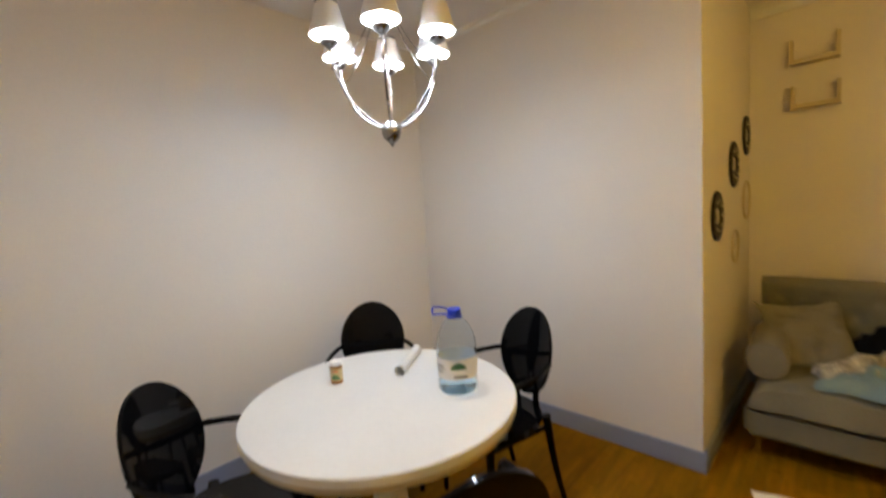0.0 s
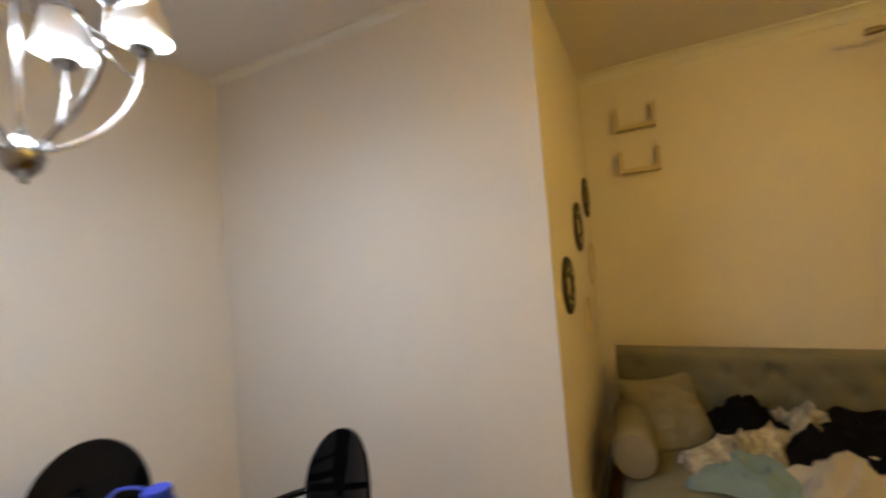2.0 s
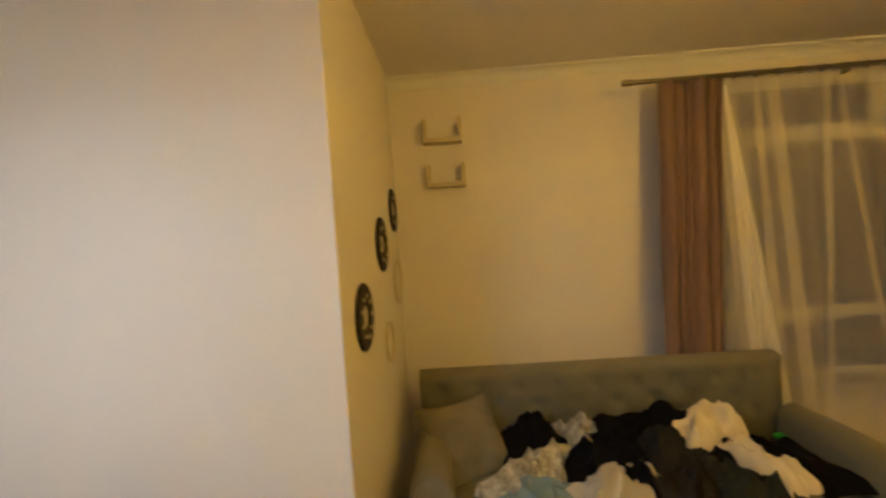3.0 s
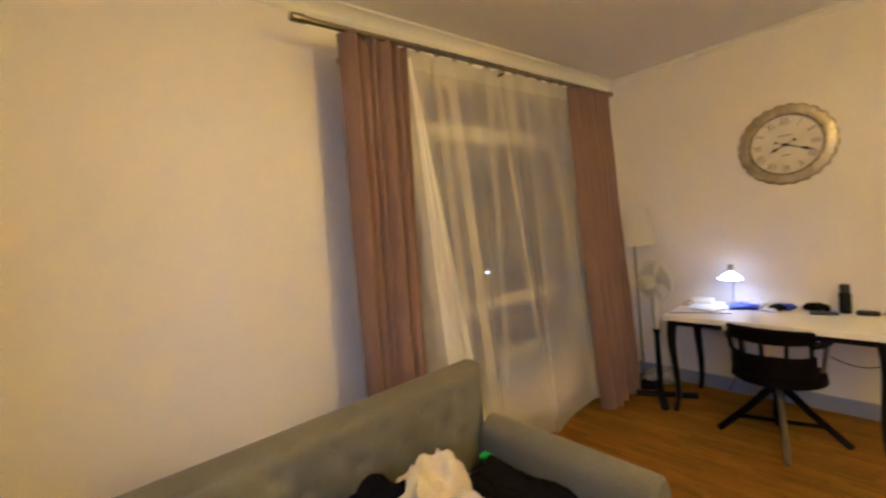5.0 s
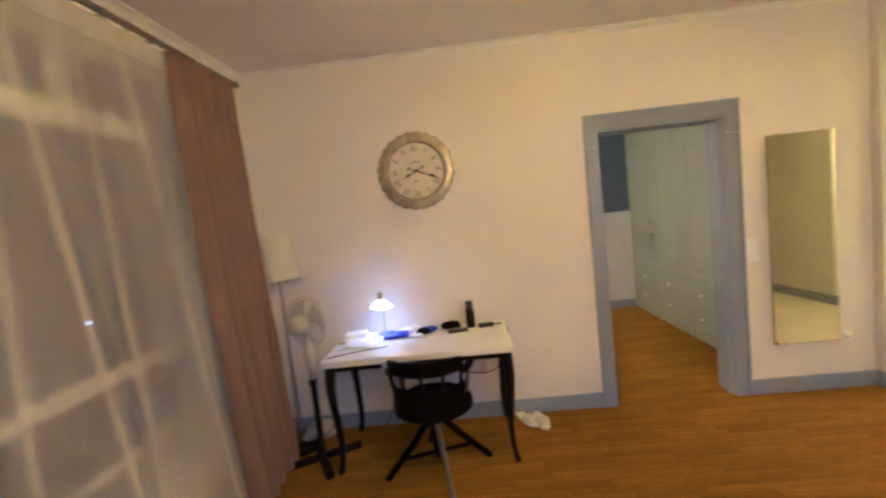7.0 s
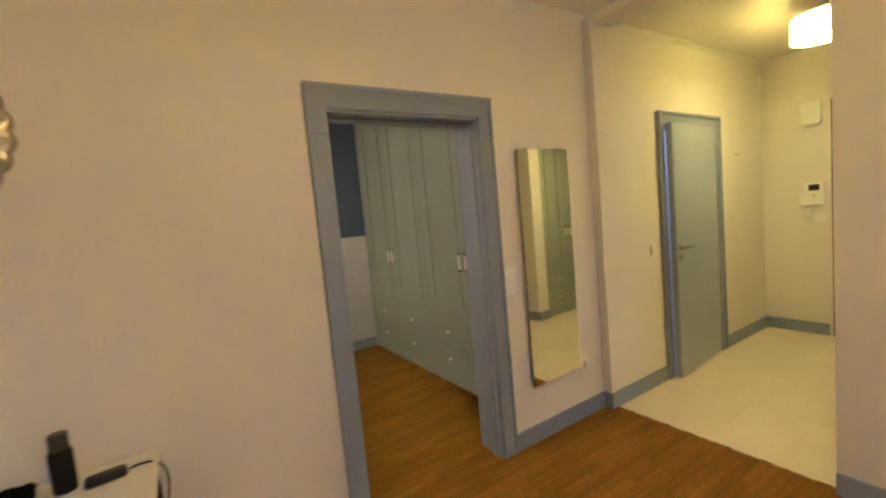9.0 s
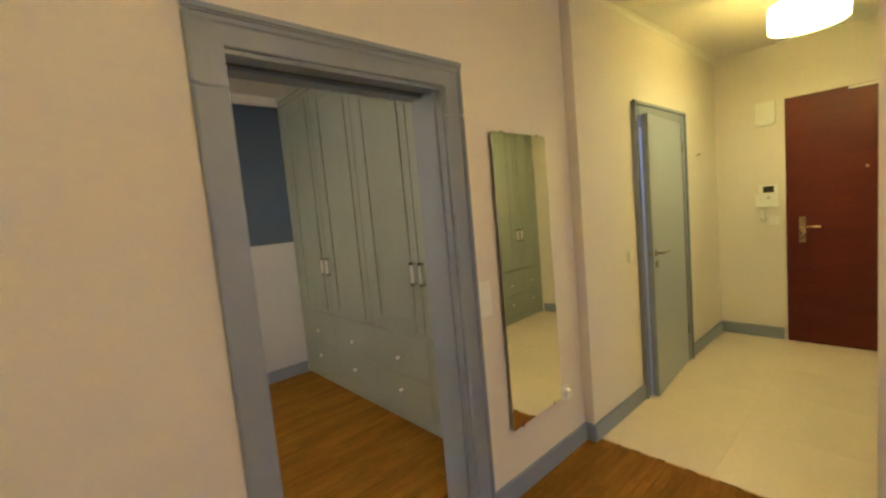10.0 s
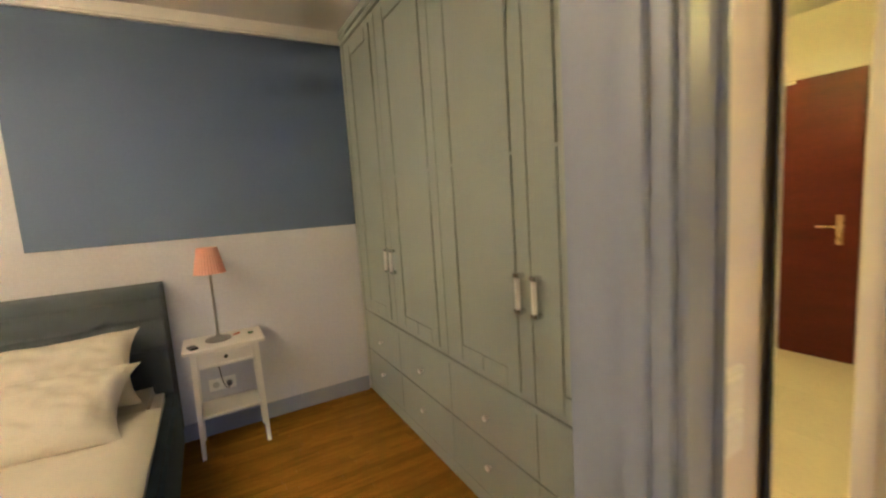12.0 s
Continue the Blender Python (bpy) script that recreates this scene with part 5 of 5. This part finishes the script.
# ---- mirror, switches, hall ----
mi = thing("wall_mirror", pose(1.062, YS + 0.002, 0.365, 0, 0, MIRROR_TURN), "tall frameless wall mirror with dark edge and clips", "mirror")
part("backing", boxes((0.003, 0.0, 0.002, 0.455, 0.008, 1.474), bevel=0.002), BLACKPLASTIC, mi, "dark backing board")
part("mirror_glass", boxes((0.0, 0.0085, 0.0, 0.458, 0.013, 1.477), bevel=0.0012), MIRROR, mi)
for x, z in ((0.08, 1.470), (0.38, 1.470), (0.08, -0.006), (0.38, -0.006)):
    part("clip", boxes((x - 0.011, 0.0, z, x + 0.011, 0.016, z + 0.013), bevel=0.002), CHROME, mi)


def plate(name, m, label, cat, rocker=True, sock=False):
    t = thing(name, m, label, cat)
    part("frame", boxes((-0.041, 0, -0.041, 0.041, 0.009, 0.041), bevel=0.003), WHITEPLASTIC, t)
    if rocker:
        part("rocker", boxes((-0.028, 0.008, -0.028, 0.028, 0.013, 0.028), bevel=0.002), WHITEPLASTIC, t)
    if sock:
        part("well", place(lathe([(0.001, 0.0), (0.019, 0.0), (0.021, 0.003), (0.001, 0.003)], 20), pose(0, 0.008, 0, -90)), GREYPLASTIC, t)
    return t


plate("light_switch", pose(1.625, YS, 1.10), "white rocker light switch beside the doorway", "switch")
plate("light_switch", pose(1.625, YS, 1.018), "white rocker light switch beside the doorway", "switch")
plate("light_switch", pose(0.20, HS, 1.07), "white rocker light switch on the hall wall", "switch")
plate("socket", pose(1.015, YS, 0.375), "white wall socket below the mirror", "socket", False, True)
t = thing("plug_adapter", pose(1.015, YS + 0.010, 0.352), "small white plug adapter in the socket", "plug")
part("body", boxes((-0.02, 0, 0, 0.02, 0.03, 0.05), bevel=0.005), WHITEPLASTIC, t)
t = thing("wall_hook", pose(-1.24, HS, 1.79), "small metal coat hook on the hall wall", "hook")
part("peg", tube([(0, 0, 0), (0, 0.03, 0), (0, 0.034, 0.014)], 0.004, 8), NICKEL, t, "", True)
WX = HX
t = thing("intercom", pose(WX, -2.068, 1.26), "white wall intercom with small dark display", "intercom")
part("housing", boxes((0, -0.086, 0.0, 0.062, 0.086, 0.012), (0, -0.086, 0.010, 0.046, 0.086, 0.118), bevel=0.005), WHITEPLASTIC, t)
part("housing_top", boxes((0, -0.060, 0.120, 0.034, 0.086, 0.205), bevel=0.006), WHITEPLASTIC, t)
part("display", boxes((0.034, -0.026, 0.133, 0.0365, 0.054, 0.190), bevel=0.001), BLACKPLASTIC, t, "dark display")
part("button", place(lathe([(0.001, 0), (0.012, 0), (0.010, 0.005), (0.001, 0.005)], 16), pose(0.046, 0.015, 0.085, 0, 90)), GREYPLASTIC, t)
t = thing("door_chime", pose(WX, -2.066, 2.005), "white box-shaped door chime on the wall", "chime")
part("cover", boxes((0, -0.073, 0.012, 0.050, 0.073, 0.21), (0, -0.060, 0, 0.062, 0.060, 0.016), bevel=0.006), WHITEPLASTIC, t)
plate("socket", pose(WX, -2.02, 1.13, 0, 0, -90), "small white wall socket under the intercom", "socket")
t = thing("key_holder", pose(WX, -2.10, 1.12), "small white key holder under the intercom", "holder")
part("body", boxes((0, -0.018, 0.03, 0.03, 0.018, 0.115), bevel=0.008), WHITEPLASTIC, t)
part("loop", tube(bezier((0.012, -0.014, 0.035), (0.014, -0.03, -0.01), (0.014, 0.03, -0.01), (0.012, 0.014, 0.035)), 0.004, 8), GREYPLASTIC, t, "", True)


def drum_lamp(name, c, r, h, closed, label):
    t = thing(name, pose(c.x, c.y, c.z), label, "ceiling lamp")
    z1 = H - c.z
    part("ceiling_plate", lathe([(0.001, z1 - 0.02), (0.06, z1 - 0.02), (0.065, z1), (0.001, z1)], 28), WHITEPLASTIC, t, "", True)
    part("stem", lathe([(0.001, h / 2), (0.008, h / 2), (0.008, z1 - 0.015), (0.001, z1 - 0.015)], 12), NICKEL, t)
    sh = part("shade", open_lathe([(r, -h / 2), (r, h / 2)], 56), DRUM if closed else OPAL, t, "cream cloth drum shade" if closed else "white opal drum shade", True)
    part("trim_band", open_lathe([(r + 0.002, -h / 2), (r + 0.002, -h / 2 + 0.012)], 56), DRUM, sh)
    if closed:
        part("top_plate", lathe([(0.001, h / 2 - 0.008), (r - 0.004, h / 2 - 0.008), (r - 0.004, h / 2 - 0.004), (0.001, h / 2 - 0.004)], 48), WHITEPLASTIC, t, "white metal top plate")
        part("diffuser", lathe([(0.001, -h / 2 + 0.006), (r - 0.004, -h / 2 + 0.006), (r - 0.004, -h / 2 + 0.009), (0.001, -h / 2 + 0.009)], 48), HALLGLOW, t, "lit cloth diffuser")
    else:
        part("diffuser", lathe([(0.001, -h / 2 + 0.006), (r - 0.004, -h / 2 + 0.006), (r - 0.004, -h / 2 + 0.009), (0.001, -h / 2 + 0.009)], 48), FLOORSHADE, t, "white cloth diffuser")
    part("bulb", lathe([(0.001, -0.02), (0.02, -0.015), (0.03, 0.005), (0.02, 0.03), (0.001, 0.04)], 18, (0.06, 0, 0.0)), DRUMGLOW, t, "lit bulb", True)
    return t


drum_lamp("hall_ceiling_lamp", HALL_LAMP, 0.20, 0.15, True, "lit cream drum lamp under the hall ceiling")
drum_lamp("living_ceiling_lamp", LIVING_LAMP, 0.22, 0.16, False, "lit white opal drum lamp hanging in the room")
drum_lamp("bedroom_ceiling_lamp", BED_LAMP, 0.14, 0.14, False, "lit white opal drum lamp in the bedroom")


def wardrobe_unit(parent, y0, y1, handle_at, top=2.615):
    """Front of one wardrobe door over two drawers; the front lies at x = 0 and looks along +x."""
    def framed(name, a, b, z0, z1, inset=0.076, lath=0.078, joint=1.62):
        """A flat door with a frame of flat laths set in from its edges; the laths have open joints."""
        d = part(name, boxes((-0.018, a + 0.002, z0, 0.0, b - 0.002, z1), bevel=0.002), SAGE, parent)
        p, q, lo, hi = a + inset, b - inset, z0 + 0.028, z1 - 0.045
        for y_0, y_1 in ((p, p + lath), (q - lath, q)):
            for zz0, zz1 in ((lo, joint - 0.006), (joint + 0.006, hi)):
                part("lath", boxes((-0.001, y_0, zz0, 0.009, y_1, zz1), bevel=0.003), SAGE, d)
        mid = (p + q) / 2
        for y_0, y_1 in ((p + lath + 0.001, mid - 0.0015), (mid + 0.0015, q - lath - 0.001)):
            part("lath", boxes((-0.001, y_0, lo, 0.009, y_1, lo + lath), bevel=0.003), SAGE, d)
        part("lath", boxes((-0.001, p + lath + 0.001, hi - lath, 0.009, q - lath - 0.001, hi), bevel=0.003), SAGE, d)
        return d
    d = framed("door", y0, y1, 0.667, top)
    hy = y0 + 0.045 if handle_at < 0 else y1 - 0.045
    h = part("handle", boxes((0.022, hy - 0.012, 1.03, 0.036, hy + 0.012, 1.175), bevel=0.005), WHITEPLASTIC, d, "white bar handle with chrome ends", True)
    for z in (1.035, 1.17):
        part("post", boxes((0.0, hy - 0.015, z - 0.010, 0.038, hy + 0.015, z + 0.010), bevel=0.003), CHROME, h)
    for z0, z1, kz in ((0.355, 0.640, 0.480), (0.085, 0.348, 0.238)):
        dr = part("drawer", boxes((-0.018, y0 + 0.0015, z0, 0.0, y1 - 0.0015, z1), bevel=0.002), SAGE, parent)
        part("knob", place(lathe([(0.001, 0), (0.006, 0), (0.006, 0.010), (0.014, 0.018), (0.013, 0.026), (0.001, 0.029)], 18), pose(0, (y0 + y1) / 2, kz, 0, 90)), WHITEPLASTIC, dr, "white ceramic knob", True)


def wardrobe(name, m, length, units, label, depth=0.58):
    t = thing(name, m, label, "wardrobe")
    part("carcass", boxes((-depth, 0.0, 0.0, -0.019, length, 2.655)), SAGE, t)
    part("plinth", boxes((-0.019, 0.0, 0.0, -0.004, length, 0.080), bevel=0.002), SAGE, t)
    part("crown", boxes((-0.019, 0.0, 2.619, 0.012, length, 2.655), (-0.019, 0.0, 2.655, 0.026, length, H - 0.001), bevel=0.005), SAGE, t)
    part("mid_rail", boxes((-0.019, 0.0, 0.640, 0.010, length, 0.664), bevel=0.004), SAGE, t)
    y = units[0][0]
    part("filler", boxes((-0.019, 0.0, 0.08, 0.006, y, 2.617), bevel=0.002), SAGE, t)
    part("filler", boxes((-0.019, units[-1][1], 0.08, 0.006, length, 2.617), bevel=0.002), SAGE, t)
    for a, b, h in units:
        wardrobe_unit(t, a, b, h)
    return t


o = BY + 0.002
wardrobe("bedroom_wardrobe", pose(BX - 0.012, o, 0), YS - 0.205 - o, [(0.05, -4.605 - o, 1), (-4.605 - o, -3.955 - o, -1), (-3.955 - o, -3.305 - o, 1), (-3.305 - o, -2.775 - o, -1)], "floor-to-ceiling sage-grey built-in wardrobe with drawers")
wardrobe("hall_wardrobe", pose(-0.884, HALL_W, 0, 0, 0, -90) @ pose(0, -0.964, 0), 0.962, [(0.02, 0.481, 1), (0.481, 0.942, -1)], "sage-grey built-in hall wardrobe with drawers")

# ---- bedroom ----


def bed():
    t = thing("bed", pose(2.66, BY + 0.02, 0), "upholstered charcoal bed with tufted headboard", "bed")
    W, L = 1.66, 2.10

    def head(u, v):
        x, z = W * u, 0.25 + 0.835 * v
        e = (1 - (2 * u - 1) ** 30) * (1 - max(0, v) ** 24)
        seam = sum(math.exp(-((z - zz) / 0.012) ** 2) for zz in (0.68, 0.86, 0.985))
        dimple = sum(math.exp(-((x - xx) ** 2 / 0.0020 + (z - zz) ** 2 / 0.0005)) for xx in (0.30, 0.83, 1.36) for zz in (0.68, 0.86, 0.985))
        return Vector((x, 0.045 + 0.065 * max(e, 0) ** 0.4 - 0.011 * seam - 0.028 * min(1, dimple), z))
    part("headboard", sheet(80, 60, head), BEDDARK, t, "tufted charcoal headboard", True)
    part("headboard_back", boxes((0.0, 0.0, 0.10, W, 0.075, 1.083), bevel=0.02), BEDDARK, t, "", True)
    part("side_rail", boxes((0.0, 0.08, 0.06, 0.07, L, 0.40), bevel=0.02), BEDSIDE, t, "slate cloth side rail", True)
    part("side_rail", boxes((W - 0.07, 0.08, 0.06, W, L, 0.40), bevel=0.02), BEDSIDE, t, "", True)
    part("foot_rail", boxes((0.0, L - 0.07, 0.06, W, L, 0.40), bevel=0.02), BEDSIDE, t, "", True)
    part("mattress", boxes((0.065, 0.10, 0.20, W - 0.065, L - 0.06, 0.475), bevel=0.05), SHEET, t, "", True)
    for x, y in ((0.06, 0.15), (W - 0.06, 0.15), (0.06, L - 0.08), (W - 0.06, L - 0.08)):
        part("leg", lathe([(0.001, 0), (0.02, 0), (0.028, 0.07), (0.001, 0.07)], 14, (x, y, 0)), BLACKLAC, t)


bed()
dv = thing("duvet", pose(2.70, -5.0, 0.472), "rumpled cream duvet on the bed", "duvet")


def duvet(u, v):
    x, y = 1.58 * u, 1.85 * v + 0.28
    e = min(1, u * 14, (1 - u) * 14, v * 9)
    w = noise.noise(Vector((x * 3, y * 2.4, 2))) * 0.022 + noise.noise(Vector((x * 7, y * 5, 6))) * 0.010
    return Vector((x + 0.01 * noise.noise(Vector((y * 4, 1, 1))), y, 0.01 + 0.055 * math.sqrt(max(e, 0)) + w * e))


part("cover", sheet(50, 56, duvet, 0.006), SHEET, dv, "", True)
for x, y, z, rx, rz, w, d, seed in ((3.215, -4.925, 0.680, -42, 2, 0.80, 0.46, 2.0), (3.215, -4.60, 0.625, -19, -3, 0.80, 0.52, 7.0), (4.05, -4.93, 0.680, -42, 0, 0.74, 0.46, 12.0)):
    t = thing("pillow", pose(x, y, z, rx, 0, rz), "white cotton pillow with thin grey stripes", "pillow", "pillows on the bed")
    pl = part("pillowcase", cushion(w, d, 0.17, puff=2.9, n=34, crease=0.034, seed=seed, horn=0.07), SHEET, t, "", True)
    if seed < 10:
        for k in range(1):
            part("stripe", boxes((0.05, 0.055, 0.080, 0.22, 0.062, 0.0935)), STRIPE, t, "thin grey printed stripe")


def nightstand():
    t = thing("nightstand", pose(2.377, -5.09, 0), "small white nightstand with tapered legs and drawer", "nightstand")
    part("tabletop", boxes((-0.225, -0.165, 0.662, 0.225, 0.162, 0.684), bevel=0.004), WHITEPAINT, t)
    for sx in (1, -1):
        for sy in (1, -1):
            bm = bmesh.new()
            lo = [bm.verts.new((sx * 0.178 + a * 0.011 + sx * 0.006, sy * 0.120 + b * 0.011 + sy * 0.006, 0.0)) for a, b in ((-1, -1), (1, -1), (1, 1), (-1, 1))]
            hi = [bm.verts.new((sx * 0.170 + a * 0.017, sy * 0.112 + b * 0.017, 0.662)) for a, b in ((-1, -1), (1, -1), (1, 1), (-1, 1))]
            for k in range(4):
                bm.faces.new((lo[k], lo[(k + 1) % 4], hi[(k + 1) % 4], hi[k]))
            bm.faces.new(lo)
            bm.faces.new(hi)
            part("leg", bm, WHITEPAINT, t)
    part("apron", boxes((-0.153, -0.115, 0.555, 0.153, -0.100, 0.662), (-0.178, -0.095, 0.555, -0.162, 0.095, 0.662), (0.162, -0.095, 0.555, 0.178, 0.095, 0.662), bevel=0.002), WHITEPAINT, t)
    dr = part("drawer", boxes((-0.150, 0.108, 0.572, 0.150, 0.124, 0.650), bevel=0.003), WHITEPAINT, t)
    part("frame_rail", boxes((-0.153, 0.100, 0.552, 0.153, 0.118, 0.568), bevel=0.002), WHITEPAINT, t)
    part("knob", place(lathe([(0.001, 0), (0.006, 0), (0.006, 0.008), (0.012, 0.016), (0.001, 0.022)], 16), pose(0, 0.124, 0.612, -90)), BLACKPLASTIC, dr, "small dark knob", True)
    part("shelf", boxes((-0.165, -0.115, 0.245, 0.165, 0.118, 0.262), bevel=0.002), WHITEPAINT, t)


nightstand()


def table_lamp():
    t = thing("table_lamp", pose(2.405, -5.10, 0.684), "table lamp with pink pleated shade, switched off", "table lamp")
    part("base", lathe([(0.001, 0), (0.074, 0), (0.076, 0.004), (0.069, 0.012), (0.024, 0.022), (0.011, 0.034), (0.001, 0.034)], 32), NICKEL, t, "", True)
    part("stem", lathe([(0.001, 0.02), (0.010, 0.02), (0.008, 0.06), (0.007, 0.44), (0.001, 0.44)], 14), NICKEL, t, "", True)
    part("shade", open_lathe([(0.088, 0.425), (0.074, 0.50), (0.057, 0.585)], 120, wave=lambda a: 1 + 0.022 * math.cos(30 * a)), PINKSHADE, t, "pink pleated cloth shade", True)
    part("socket", lathe([(0.001, 0.43), (0.014, 0.43), (0.014, 0.49), (0.001, 0.49)], 14), WHITEPLASTIC, t)


table_lamp()
flat_thing("remote_control", 2.545, -4.99, 0.684, 0.045, 0.07, 0.014, 20, BLACKPLASTIC, "small dark remote on the nightstand", "remote")
flat_thing("earplug_box", 2.22, -5.10, 0.684, 0.03, 0.02, 0.012, 10, GREEN, "tiny green box on the nightstand", "box")
flat_thing("lighter", 2.30, -5.14, 0.684, 0.05, 0.012, 0.010, 35, ORANGE, "tiny red object on the nightstand", "lighter")
plate("socket", pose(2.455, BY, 0.335), "white wall socket behind the nightstand", "socket", False, True)
plate("socket", pose(2.375, BY, 0.335), "white wall socket behind the nightstand", "socket", False, True)
t = thing("plug", pose(2.375, BY + 0.012, 0.335), "dark plug with cable in the socket", "plug")
part("body", place(lathe([(0.001, 0), (0.018, 0), (0.016, 0.03), (0.001, 0.034)], 16), pose(0, 0, 0, -90)), BLACKPLASTIC, t, "", True)
part("cord", tube(bezier((0, 0.04, 0), (0.0, 0.07, -0.02), (0.05, 0.02, -0.10), (0.06, 0.03, 0.33)), 0.003, 6), RUBBER, t, "", True)

# ---- floor pieces ----
random.seed(7)
BW, BL = 0.052, 0.38


def slab_mesh(name, w, d, h, mat, bevel=0.0005):
    me = bpy.data.meshes.new(name)
    a, b, e = w / 2, d / 2, bevel
    vs = [(-a, -b, -h), (a, -b, -h), (a, b, -h), (-a, b, -h), (-a, -b, -e), (a, -b, -e), (a, b, -e), (-a, b, -e), (-a + e, -b + e, 0), (a - e, -b + e, 0), (a - e, b - e, 0), (-a + e, b - e, 0)]
    fs = [(k, (k + 1) % 4, 4 + (k + 1) % 4, 4 + k) for k in range(4)] + [(4 + k, 4 + (k + 1) % 4, 8 + (k + 1) % 4, 8 + k) for k in range(4)] + [(8, 9, 10, 11)]
    me.from_pydata(vs, [], fs)
    me.materials.append(mat)
    return me, vs, fs


floor_ob = g
me_b, vs_b, fs_b = slab_mesh("strip", BL - 0.0012, BW - 0.0012, 0.011, WOOD)
near, rest_v, rest_f = 0, [], []
ROOMS = ((0.757, YS, XE, YN), (DX0, YS - 0.2, DX1, YS), (BX - 0.03, BY, 5.2, YS - 0.2))
for x0, y0, x1, y1 in ROOMS:
    j = 0
    y = y0
    while y < y1 - 0.005:
        d = min(BW, y1 - y)
        x = x0 - random.random() * BL
        while x < x1 - 0.004:
            a, b = max(x, x0), min(x + BL, x1)
            if b - a > 0.01:
                cx, cy = (a + b) / 2, y + d / 2
                whole = abs(b - a - BL) < 1e-6 and abs(d - BW) < 1e-6
                dz = random.uniform(-0.0003, 0.0003)
                if whole and near < 300 and -2.5 < cy < -0.9 and 0.8 < cx < 3.6:
                    ob = new("strip", me_b)
                    ob.parent = floor_ob
                    ob.location = (cx, cy, dz)
                    near += 1
                else:
                    n0, sx, sy = len(rest_v), (b - a) / BL, d / BW
                    rest_v += [(cx + p[0] * sx, cy + p[1] * sy, p[2] + dz) for p in vs_b]
                    rest_f += [tuple(n0 + k for k in f) for f in fs_b]
            x += BL
        y += BW
me = bpy.data.meshes.new("floor_strips")
me.from_pydata(rest_v, [], rest_f)
me.materials.append(WOOD)
ob = new("floor_strips", me)
ob.parent = floor_ob
tagged(ob, "oak floor strips", kind="stuff")
TS = 0.60
me_t, _, _ = slab_mesh("tile", TS - 0.002, TS - 0.002, 0.0118, TILE, 0.0006)
part_cache = {}
for x0, y0, x1, y1 in ((HX, HS, 0.745, 1.4),):
    y = y0
    while y < y1 - 0.01:
        x = x1
        while x > x0 + 0.01:
            w, d = min(TS, x - x0), min(TS, y1 - y)
            key = (round(w, 3), round(d, 3))
            if key not in part_cache:
                part_cache[key] = slab_mesh("tile", w - 0.002, d - 0.002, 0.011, TILE, 0.0006)[0]
            ob = new("tile", part_cache[key])
            ob.parent = hall_floor
            ob.location = (x - w / 2, y + d / 2, 0)
            x -= TS
        y += TS
